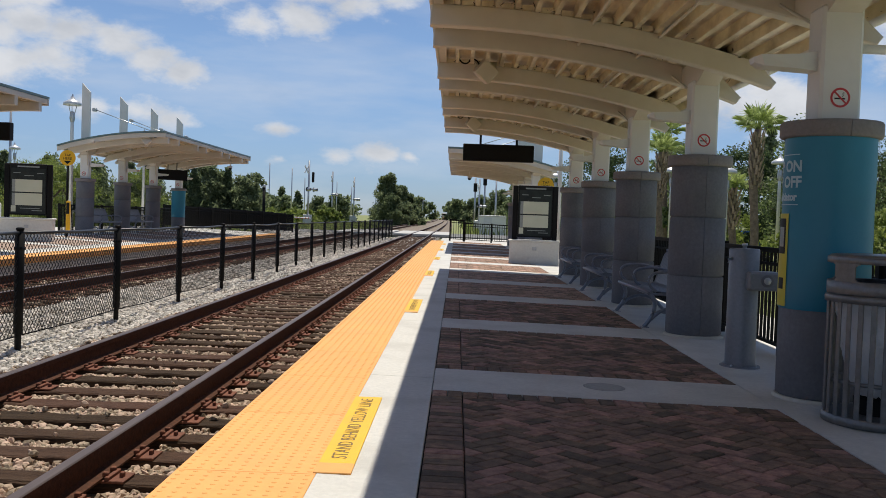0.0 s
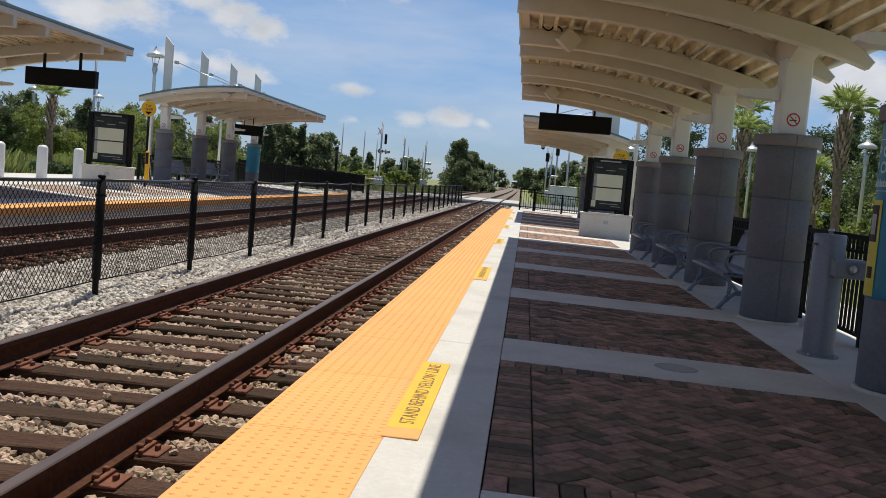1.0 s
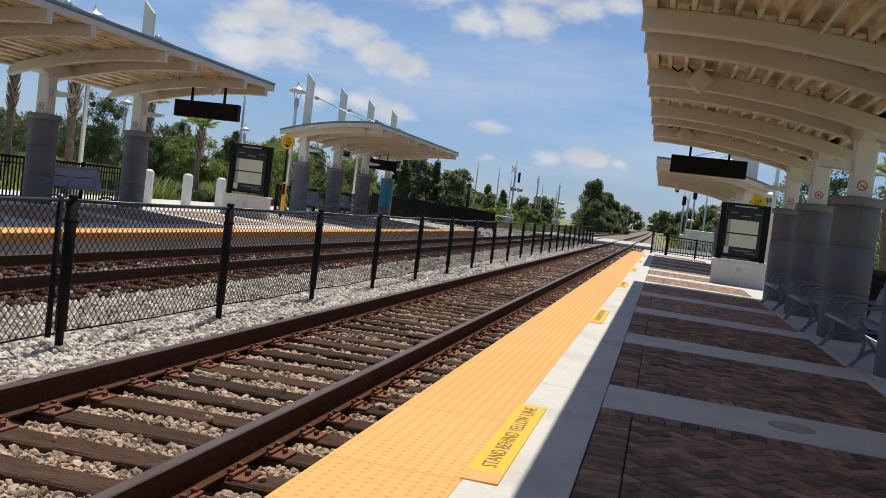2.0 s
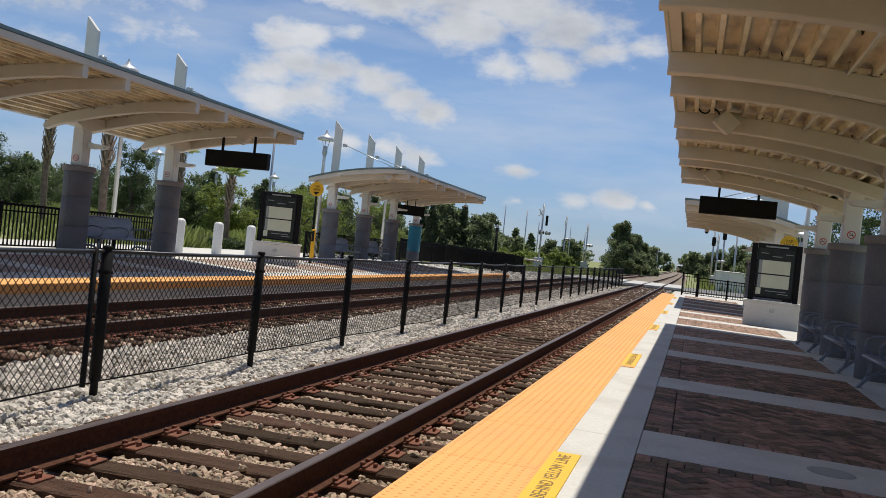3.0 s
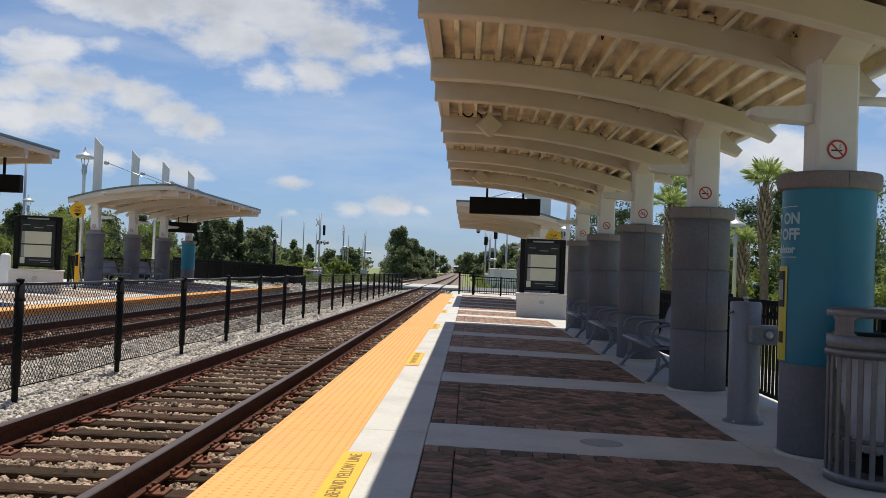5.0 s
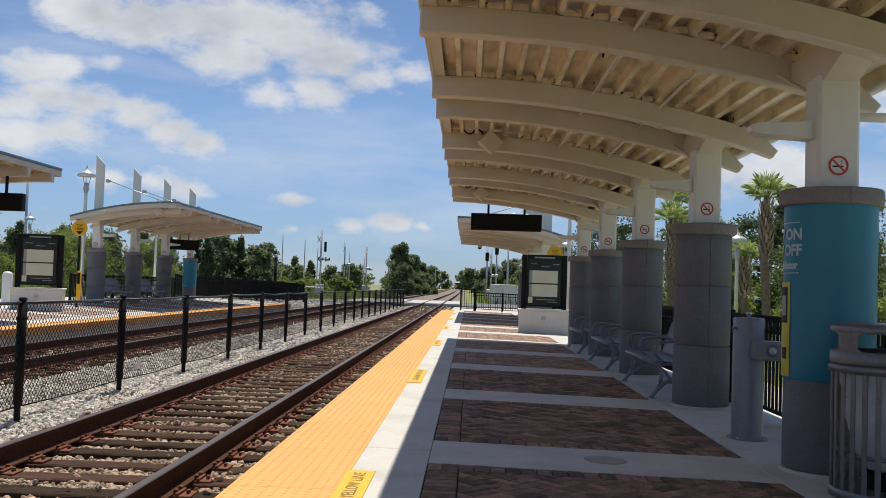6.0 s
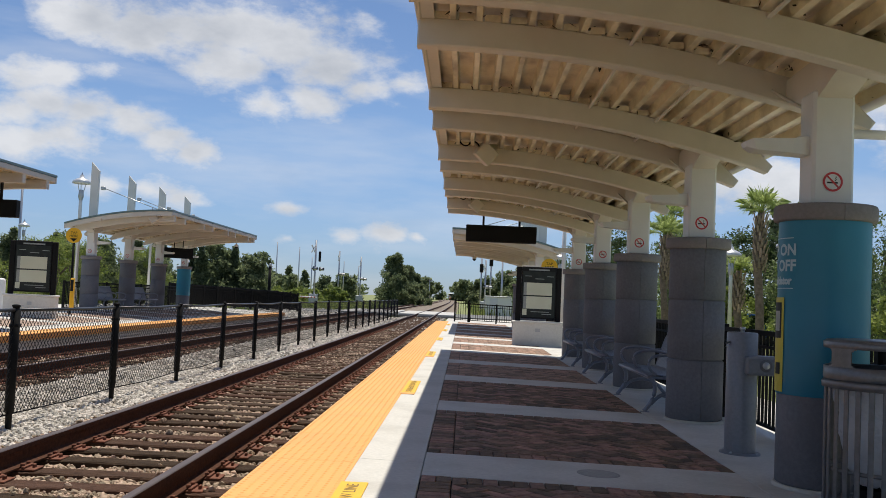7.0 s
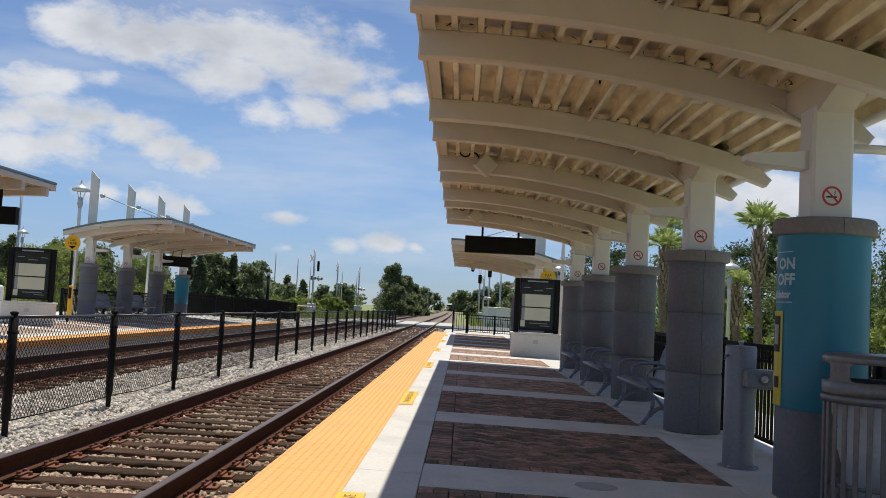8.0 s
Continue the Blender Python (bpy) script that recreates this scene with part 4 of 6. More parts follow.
# ---- benches ----
def bench_proto():
    ob = thing("bench", pose(2.62, 11.5, floor_z(2.62)), "blue grey strap metal bench with curved arms", "bench", "platform benches")
    prof = [(-0.34, 0.40), (-0.33, 0.425), (-0.27, 0.44), (-0.1, 0.425), (0.08, 0.41), (0.14, 0.43)]
    seat = part("seat", Shape().tube([(-0.335, -0.95, 0.412), (-0.335, 0.99, 0.412)], 0.018, 8), BENCH_METAL, ob)
    slat = Shape().prism(prof + [(x, z - 0.012) for x, z in reversed(prof)], 0, 0.066).mesh("seat_slat", BENCH_METAL)
    for k in range(26):
        y = -0.95 + 0.0745 * k
        part("seat_slat", slat, None, seat, m=pose(0, y, 0))
    bp = [(0.14, 0.43), (0.17, 0.50), (0.21, 0.65), (0.26, 0.80), (0.30, 0.86)]
    back = part("backrest", Shape().tube([(0.305, -0.95, 0.862), (0.305, 0.99, 0.862)], 0.018, 8), BENCH_METAL, ob)
    bar = Shape().prism(bp + [(x + 0.012, z) for x, z in reversed(bp)], 0, 0.066).mesh("back_slat", BENCH_METAL)
    for k in range(26):
        part("back_slat", bar, None, back, m=pose(0, -0.95 + 0.0745 * k, 0))
    for y in (-0.93, 0.95):
        leg = Shape()
        leg.tube(smooth_line([(-0.31, y, 0.41), (-0.25, y, 0.30), (-0.27, y, 0.16), (-0.33, y, 0.06), (-0.37, y, 0.012)]), 0.025, 8)
        leg.tube(smooth_line([(-0.29, y, 0.10), (-0.18, y, 0.20), (-0.02, y, 0.235), (0.14, y, 0.19), (0.24, y, 0.09), (0.31, y, 0.012)]), 0.022, 8)
        leg.tube(smooth_line([(0.13, y, 0.42), (0.10, y, 0.33), (0.12, y, 0.20)]), 0.022, 8)
        leg.tube([(-0.30, y, 0.40), (0.0, y, 0.395), (0.15, y, 0.42), (0.22, y, 0.65), (0.305, y, 0.86)], 0.017, 8)
        leg.box(-0.41, -0.31, y - 0.035, y + 0.035, 0, 0.014, 0.003)
        leg.box(0.25, 0.35, y - 0.035, y + 0.035, 0, 0.014, 0.003)
        part("leg", leg, BENCH_METAL, ob)
    for y in (-0.93, 0.01, 0.95):
        arm = Shape().tube(smooth_line([(-0.24, y, 0.43), (-0.31, y, 0.49), (-0.325, y, 0.58), (-0.25, y, 0.645), (-0.05, y, 0.66), (0.10, y, 0.63), (0.20, y, 0.64)]), 0.018, 8)
        part("armrest", arm, BENCH_METAL, ob)
    return ob


bench = bench_proto()
for y in (15.05, 18.6):
    copy_thing(bench, pose(2.62, y, floor_z(2.62)))
for x, y in ((-12.5, 18.3), (-12.75, 33.2), (-12.75, 36.8)):
    tagged(copy_thing(bench, pose(x, y, FAR_Z, 0, 0, 180)), "blue grey strap metal bench on the opposite platform")


# ---- litter bin ----
def litter_bin(m):
    ob = thing("litter_bin", m, "silver slatted round litter bin with a clear liner", "litter bin")
    foot = floor_z(2.72)
    part("base_ring", Shape().lathe([(0.29, foot), (0.325, foot + 0.01), (0.33, foot + 0.05), (0.315, foot + 0.065)], 40), BIN_METAL, ob)
    part("top_band", Shape().lathe([(0.305, 0.70), (0.332, 0.705), (0.335, 0.735), (0.328, 0.75), (0.30, 0.755)], 40, cap=False), BIN_METAL, ob)
    me = Shape().box(-0.0165, 0.0165, 0.305, 0.318, foot + 0.05, 0.71, 0.004).mesh("slat", BIN_METAL)
    for k in range(26):
        part("slat", me, None, ob, m=pose(0, 0, 0, 0, 0, 360 / 26 * k))
    part("waist_ring", Shape().lathe([(0.296, 0.20), (0.304, 0.205), (0.304, 0.22), (0.296, 0.225)], 40, cap=False), BIN_METAL, ob)
    lid = part("lid", Shape().lathe([(0.322, 0.756), (0.326, 0.765), (0.326, 0.835), (0.318, 0.838), (0.312, 0.835), (0.312, 0.76)], 40, cap=False), BIN_METAL, ob, "silver lid with four wide openings")
    part("lid_top", Shape().lathe([(0.300, 0.965), (0.318, 0.968), (0.32, 0.985), (0.31, 0.998), (0.26, 1.004), (0.0, 1.004)], 40, cap=False), BIN_METAL, lid)
    part("lid_rim", Shape().lathe([(0.323, 0.945), (0.327, 0.95), (0.327, 0.985), (0.32, 0.99), (0.312, 0.985), (0.312, 0.945)], 40, cap=False), BIN_METAL, lid)
    for k in range(4):
        # a web between two openings, wider where it meets the bands
        web = Shape()
        for z0, z1, half in ((0.834, 0.841, 18), (0.841, 0.85, 15), (0.85, 0.93, 13), (0.93, 0.939, 15), (0.939, 0.948, 18)):
            web.add(*(lambda c: (c.v, c.f))(half_ring([(0.313, z0), (0.3255, z0), (0.3255, z1), (0.313, z1), (0.313, z0)], 90 * k - half, 90 * k + half, 6)))
        part("lid_web", web, BIN_METAL, lid)
    part("inner_can", Shape().lathe([(0.13, foot + 0.03), (0.14, 0.10)], 32, cap=False), SIGN_BLACK, ob, "dark inner can")
    rb2 = random.Random(4)
    bag = Shape()
    n, levels = 40, [(0.10, 0.12), (0.17, 0.22), (0.215, 0.36), (0.245, 0.46), (0.235, 0.54), (0.262, 0.62), (0.27, 0.69), (0.298, 0.735), (0.30, 0.752), (0.285, 0.75)]
    vs = [((r + rb2.uniform(-0.02, 0.008)) * math.cos(2 * math.pi * i / n), (r + rb2.uniform(-0.02, 0.008)) * math.sin(2 * math.pi * i / n), z + rb2.uniform(-0.012, 0.006)) for r, z in levels for i in range(n)]
    bag.add(vs, [(k * n + i, k * n + (i + 1) % n, (k + 1) * n + (i + 1) % n, (k + 1) * n + i) for k in range(len(levels) - 1) for i in range(n)], True)
    part("liner", bag, BAG, ob, "crumpled translucent plastic liner")
    return ob


litter_bin(pose(2.72, 5.62, 0, 0, 0, 24))

# ---- drinking fountain ----
fountain = thing("drinking_fountain", pose(2.53, 7.82, 0), "grey cylindrical drinking fountain bolted to the concrete", "drinking fountain")
part("base_plate", Shape().lathe([(0.17, floor_z(2.53) - 0.004), (0.17, floor_z(2.53) + 0.012), (0.14, floor_z(2.53) + 0.016)], 32), GREY_METAL, fountain)
part("pedestal", Shape().lathe([(0.128, floor_z(2.53)), (0.128, 0.955), (0.122, 0.965), (0.0, 0.966)], 36, cap=False), GREY_METAL, fountain)
part("basin_arm", Shape().box(-0.02, 0.265, -0.20, 0.0, 0.615, 0.775, 0.02), GREY_METAL, fountain, "grey box arm with a push button")
part("button_plate", Shape().lathe([(0.052, 0), (0.052, 0.006), (0.0, 0.006)], 24, True, pose(0.14, -0.2, 0.70, 90)), COLUMN_CAST, fountain, "dark round button plate")
part("push_button", Shape().lathe([(0.03, 0.005), (0.03, 0.014), (0.024, 0.022), (0.0, 0.024)], 20, True, pose(0.14, -0.2, 0.70, 90)), GALV, fountain, "chrome push button")
part("bubbler", Shape().lathe([(0.02, 0.77), (0.02, 0.80), (0.03, 0.805), (0.028, 0.83), (0.0, 0.835)], 14), GALV, fountain, "chrome bubbler")
part("top_bubbler", Shape().lathe([(0.018, 0.96), (0.018, 0.985), (0.026, 0.99), (0.022, 1.01), (0.0, 1.012)], 14), GALV, fountain, "chrome bubbler")
for k in range(4):
    part("bolt", Shape().lathe([(0.011, 0), (0.011, 0.012), (0.006, 0.016), (0.0, 0.016)], 8, True, pose(0.15 * math.cos(0.8 + 1.571 * k), 0.15 * math.sin(0.8 + 1.571 * k), floor_z(2.53) + 0.012)), GALV, fountain)
part("side_tap", Shape().tube([(-0.11, -0.04, 0.88), (-0.15, -0.06, 0.87), (-0.15, -0.06, 0.84)], 0.012, 8), GALV, fountain)


# ---- information kiosks ----
def kiosk(m, label):
    ob = thing("information_kiosk", m, label, "notice board", "information boards")
    part("plinth", Shape().box(-0.67, 0.67, -0.28, 0.28, -0.07, 0.56, 0.012), PLINTH, ob, "light concrete plinth")
    part("coping", Shape().box(-0.70, 0.70, -0.32, 0.32, 0.561, 0.61, 0.012), PLINTH, ob)
    for x in (-0.545, 0.545):
        part("post", Shape().box(x - 0.07, x + 0.07, -0.06, 0.06, 0.61, 2.09, 0.01), BLACK_STEEL, ob)
    case = part("case", Shape().box(-0.47, 0.47, -0.075, 0.075, 0.68, 2.10, 0.01), SIGN_BLACK, ob, "black glazed poster case")
    part("dark_poster", Shape().box(-0.44, 0.44, -0.0795, -0.0755, 0.72, 1.97), POSTER_DARK, case)
    for z0, z1 in ((1.32, 1.66), (0.95, 1.285)):
        part("cream_poster", Shape().box(-0.33, 0.36, -0.0845, -0.08, z0, z1), POSTER, case)
        part("poster_edge", Shape().box(-0.41, -0.332, -0.0845, -0.08, z0, z1), POSTER_BAR, case)
    part("small_notice", Shape().box(-0.43, -0.31, -0.0845, -0.08, 0.77, 0.94), POSTER, case)
    bars = Shape()
    for x0, x1, z in ((-0.28, 0.28, 1.995), (-0.10, 0.14, 1.76), (-0.38, -0.2, 1.83), (0.22, 0.40, 1.83), (-0.2, 0.3, 0.86), (0.1, 0.36, 0.80)):
        bars.box(x0, x1, -0.0835, -0.08, z, z + (0.04 if z > 1.9 else 0.018))
    part("print_bar", bars, POSTER_BAR, case)
    part("conduit_box", Shape().box(-0.06, 0.06, -0.30, -0.282, 0.33, 0.42, 0.006), GALV, ob)
    return ob


kiosk(pose(2.18, 25.35, 0, 0, 0, -2), "black framed information board on a pale concrete plinth")
kiosk(pose(-11.82, 25.3, 0.125, 0, 0, 16), "black framed information board on a plinth, opposite platform")


def tap_sign(m, label, h=2.42, validator=True):
    ob = thing("tap_sign", m, label, "sign", "round yellow signs")
    part("pole", Shape().tube([(0, 0, 0), (0, 0, h + 0.08)], 0.035, 10), BLACK_STEEL, ob)
    d = part("disc", Shape().lathe([(0.0, 0), (0.235, 0), (0.235, 0.012), (0.0, 0.012)], 36, False, pose(0, -0.04, h, 90)), SIGN_YELLOW, ob, "round yellow disc")
    mark = Shape()
    for text, z in (("TAP", h + 0.08), ("HERE", h - 0.02)):
        vs, fs = lettering(text, 0.11)
        mark.add([(v[0], -0.0545, z + v[1]) for v in vs], fs)
    mark.add([(-0.11, -0.0545, h - 0.09), (0.0, -0.0545, h - 0.19), (0.11, -0.0545, h - 0.09)], [(0, 1, 2)])
    part("lettering", mark, SIGN_BLACK, d)
    if not validator:
        return ob
    v = part("validator", Shape().box(0.0, 0.11, -0.12, 0.02, 0.15, 1.12, 0.02), SIGN_YELLOW, ob, "yellow ticket validator housing")
    part("reader", Shape().box(0.012, 0.098, -0.125, -0.1205, 0.72, 1.06), SIGN_BLACK, v)
    return ob


tap_sign(pose(2.56, 26.6, floor_z(2.56)), "round yellow sign on a dark pole behind the board", 2.22, False)
tap_sign(pose(-11.84, 27.9, 0.13, 0, 0, 8), "round yellow sign over a yellow ticket validator")


# ---- mesh fence between the tracks ----
FX, F0, FSTEP = -4.91, 10.21, 3.05
fence = thing("chain_link_fence", pose(FX, 0, -0.57), "black chain link fence between the two tracks", "fence")
post_mesh = Shape()
post_mesh.lathe([(0.036, 0), (0.036, 0.2), (0.052, 0.21), (0.052, 1.36), (0.038, 1.365), (0.038, 1.39), (0.046, 1.392), (0.046, 1.412), (0.02, 1.42), (0.0, 1.421)], 12, cap=False)
post_mesh.box(-0.05, 0.05, -0.05, 0.05, 1.16, 1.20, 0.01)
post_mesh = post_mesh.mesh("post", BLACK_STEEL)
spots = [F0 + FSTEP * k for k in range(-6, 21) if k != -1] + [6.985, 7.155]
spots.sort()
bar_mesh = Shape().lathe([(0.026, 0.17), (0.026, 1.40), (0.0, 1.41)], 10, cap=False).mesh("end_bar", BLACK_STEEL)
for y in spots:
    if y == 6.985:
        part("end_bar", bar_mesh, None, fence, m=pose(0, y, 0))
        continue
    part("post", post_mesh, None, fence, m=pose(0, y, rnd.uniform(-0.02, 0.02), rnd.uniform(-0.6, 0.6), rnd.uniform(-0.6, 0.6)))
for y0, y1 in zip(spots, spots[1:]):
    wire = Shape()
    cell = 0.085 if y0 < 24 else 0.14
    r = 0.0041 if y0 < 11 else 0.0031
    low, high, run = 0.20, 1.37, 1.17 * 0.92
    k = math.floor((y0 - run) / cell)
    while k * cell < y1:
        for sgn in (1, -1):
            a, b = k * cell, k * cell + run
            c0, c1 = max(a, y0), min(b, y1)
            if c1 - c0 > 0.02:
                za, zb = low + 1.17 * (c0 - a) / run, low + 1.17 * (c1 - a) / run
                if sgn < 0:
                    za, zb = high + low - za, high + low - zb
                wire.tube([(0.004 * sgn, c0, za), (0.004 * sgn, c1, zb)], r, 3, False, cap=False)
        k += 1
    part("mesh_panel", wire, WIRE_VINYL, fence, "black vinyl diamond mesh")
    sag = rnd.uniform(0.0, 0.02)
    part("top_rail", Shape().tube([(0, y0, 1.37), (0, (y0 + y1) / 2, 1.37 - sag), (0, y1, 1.37)], 0.019, 8), RAIL_VINYL, fence)
    part("bottom_wire", Shape().tube([(0, y0, 0.20), (0, (y0 + y1) / 2, 0.19 - sag), (0, y1, 0.20)], 0.008, 6), BLACK_STEEL, fence)


# ---- picket railings ----
def railing(name, a, b, label, height=0.96, step=1.9, pitch=0.115, group="picket railings", top=0.05):
    ax, bx_ = Vector(a), Vector(b)
    d = bx_ - ax
    length = d.length
    ang = math.degrees(math.atan2(d.y, d.x))
    ob = thing(name, pose(*a, 0, 0, ang), label, "railing", group)
    slope = d.z / max(0.01, Vector((d.x, d.y)).length)
    n = max(1, round(length / step))
    w = length / n
    picket = Shape().box(-0.012, 0.012, -0.012, 0.012, 0.09, height - 0.02).mesh("picket", BLACK_STEEL)
    for k in range(n + 1):
        part("post", Shape().box(k * w - 0.038, k * w + 0.038, -0.038, 0.038, slope * k * w, height + 0.03 + slope * k * w, 0.006), BLACK_STEEL, ob)
    for k in range(n):
        x = k * w + 0.06
        while x < (k + 1) * w - 0.05:
            part("picket", picket, None, ob, m=pose(x, 0, slope * x))
            x += pitch
        for z in (height - top / 2, 0.1, height - 0.16):
            z0, z1 = z + slope * (k * w), z + slope * ((k + 1) * w)
            q = top if z > height - 0.1 else 0.03
            s2 = Shape().add([(xx, yy, zz + dz) for xx, zz in ((k * w + 0.03, z0), ((k + 1) * w - 0.03, z1)) for yy in (-0.02, 0.02) for dz in (-q / 2, q / 2)],
                             [(0, 1, 3, 2), (4, 6, 7, 5), (0, 4, 5, 1), (2, 3, 7, 6), (1, 5, 7, 3), (0, 2, 6, 4)])
            part("rail", s2, BLACK_STEEL, ob)
    return ob


railing("platform_railing", (3.16, 2.6, floor_z(3.16)), (3.16, 30.6, floor_z(3.16)), "black picket railing behind the columns", 1.03, step=1.95, pitch=0.11)
railing("platform_railing", (3.16, 30.6, floor_z(3.16)), (3.16, 46.0, floor_z(3.16)), "black picket railing along the platform back", 1.03, step=1.95)
railing("end_gate", (-0.27, 45.8, floor_z(-0.27)), (0.40, 45.8, floor_z(0.40)), "taller black gate at the platform end", 1.07, 0.67)
railing("end_railing", (0.46, 45.8, floor_z(0.46)), (3.1, 45.8, floor_z(3.1)), "black picket railing across the platform end", 0.93, 1.3)
railing("platform_railing", (-13.4, 2.0, FAR_Z), (-13.4, 21.5, FAR_Z), "black picket railing behind the opposite benches", 0.97)
railing("platform_railing", (-13.4, 31.0, FAR_Z), (-13.4, 46.0, FAR_Z), "black picket railing behind the second shelter", 1.0)
railing("ramp_railing", (-13.3, 44.5, 0.2), (-10.2, 55.0, 0.0), "black railing along the access ramp", 1.05, 1.6, 0.055)
railing("ramp_railing", (-14.6, 46.0, 0.2), (-11.4, 57.0, 0.0), "second black railing along the access ramp", 1.1, 1.6, 0.055)
railing("ramp_railing", (-12.3, 46.5, 0.15), (-9.2, 52.0, 0.0), "black railing at the ramp foot", 1.0, 1.4, 0.055)


# ---- trees ----
def leaf_cloud(centres, per, size, seed, flat=1.0):
    """Many small folded leaves round the centres (x, y, z, radius), as arrays."""
    g = np.random.default_rng(seed)
    c = np.repeat(np.array(centres), per, axis=0)
    n = len(c)
    d = g.normal(size=(n, 3))
    d /= np.linalg.norm(d, axis=1)[:, None]
    p = c[:, :3] + d * (c[:, 3:] * g.uniform(0.08, 1.25, (n, 1)) ** 0.75) * np.array([1, 1, flat])
    u = g.normal(size=(n, 3))
    u /= np.linalg.norm(u, axis=1)[:, None]
    w = np.cross(u, g.normal(size=(n, 3)))
    w /= np.linalg.norm(w, axis=1)[:, None]
    s = size * g.uniform(0.6, 1.3, (n, 1))
    v = np.stack([p - u * s, p + w * s * 0.5, p + u * s, p - w * s * 0.5], 1).reshape(-1, 3)
    return v, n


def leaf_mesh(name, v, n, material):
    me = bpy.data.meshes.new(name)
    me.vertices.add(len(v))
    me.vertices.foreach_set("co", v.ravel())
    me.loops.add(4 * n)
    me.loops.foreach_set("vertex_index", np.arange(4 * n))
    me.polygons.add(n)
    me.polygons.foreach_set("loop_start", np.arange(0, 4 * n, 4))
    me.materials.append(material)
    me.update(calc_edges=True)
    return me


def tree(m, height, spread, seed, material, label, clumps=60, per=110, size=0.11, low=0.25):
    r = random.Random(seed)
    ob = thing("tree", m, label, "tree", "broadleaf trees")
    wood = Shape()
    lean = [(0, 0, -0.5)]
    for k in range(1, 6):
        lean.append((r.uniform(-0.1, 0.1) * k * 0.5, r.uniform(-0.1, 0.1) * k * 0.5, height * 0.8 * k / 5))
    wood.tube(lean, [height * 0.022 * (1.1 - 0.17 * k) for k in range(6)], 8)
    centres = []
    for k in range(clumps):
        a, h = r.uniform(0, 6.283), r.uniform(low, 1.0)
        wide = spread * (0.35 + 0.65 * math.sin(math.pi * min(1, max(0.05, (h - low) / (1.02 - low)) * 0.82 + 0.12)))
        rad = wide * r.uniform(0.3, 1.0)
        c = (rad * math.cos(a), rad * math.sin(a), h * height * r.uniform(0.93, 1.04))
        centres.append((*c, spread * r.uniform(0.10, 0.30)))
        if k % 5 == 0:
            j = min(5, max(1, int(h * 5)))
            base = lean[j - 1]
            wood.tube([base, ((base[0] + c[0]) / 2, (base[1] + c[1]) / 2, (base[2] + c[2]) / 2 + 0.15), c], [height * 0.009, height * 0.006, height * 0.002], 6)
    part("trunk", wood, BARK, ob)
    v, n = leaf_cloud(centres, per, size, seed, 0.8)
    part("crown", leaf_mesh("crown", v, n, material), None, ob)
    return ob


def palm(m, height, seed, label, fronds=28, reach=0.85):
    r = random.Random(seed)
    ob = thing("palm_tree", m, label, "palm tree", "cabbage palms")
    pts = [(0.05 * math.sin(k * 0.8), 0.04 * math.cos(k), -0.4 + (height + 0.4) * k / 8) for k in range(9)]
    part("trunk", Shape().tube(pts, [0.16, 0.14, 0.125, 0.12, 0.12, 0.125, 0.135, 0.14, 0.09], 14), PALM_BARK, ob)
    boots = Shape()
    tip = pts[-1]
    husk = max(1.2, 0.38 * height)
    for k in range(int(42 * husk)):
        z = height - 0.1 - k / 42
        a = k * 2.4
        q = 0.13 * (0.9 + 0.2 * r.random())
        c, s = math.cos(a), math.sin(a)
        base = Vector((tip[0] + q * c, tip[1] + q * s, z - 0.1))
        out = base + Vector((0.10 * c, 0.10 * s, 0.28))
        side = Vector((-s, c, 0)) * 0.035
        boots.add([base - side * 1.5, base + side * 1.5, out + side * 0.7, out - side * 0.7, base + Vector((0.05 * c, 0.05 * s, 0.03)), out + Vector((0.02 * c, 0.02 * s, 0))],
                  [(0, 1, 4), (1, 2, 5, 4), (3, 0, 4, 5), (2, 3, 5)])
    part("trunk_husk", boots, PALM_HUSK, ob, "criss cross old leaf bases")
    vs, fs, stems = [], [], Shape()
    for k in range(fronds):
        a = k * 2.399 + r.uniform(-0.2, 0.2)
        up = math.radians(86 - 74 * (k / fronds) ** 1.15 + r.uniform(-8, 8))
        d = Vector((math.cos(a) * math.cos(up), math.sin(a) * math.cos(up), math.sin(up)))
        o = Vector(tip) + Vector((0, 0, -0.05))
        heart = o + d * reach * 0.52
        stems.tube([o, (o + heart) / 2 + Vector((0, 0, 0.03)), heart], [0.02, 0.014, 0.009], 4)
        side = d.cross(Vector((0, 0, 1)))
        side = side.normalized() if side.length > 0.05 else Vector((1, 0, 0))
        nrm = side.cross(d).normalized()
        for j in range(26):
            t = math.radians(-105 + 210 * j / 25)
            q = (d * math.cos(t) + side * math.sin(t)).normalized()
            ln = reach * (0.75 - 0.28 * abs(t) / 2.0) * r.uniform(0.85, 1.1)
            mid = heart + q * ln * 0.5 + nrm * 0.03
            end = heart + q * ln - Vector((0, 0, 0.30 * ln * r.uniform(0.4, 1.7)))
            wd = nrm.cross(q) * 0.011
            b = len(vs)
            vs += [heart - wd * 0.3, heart + wd * 0.3, mid + wd, end, mid - wd]
            fs.append((b, b + 1, b + 2, b + 3, b + 4))
    part("crown_core", stems, PALM_LEAF, ob)
    part("frond_crown", Shape().add(vs, fs), PALM_LEAF, ob, "bright green fan fronds")
    return ob


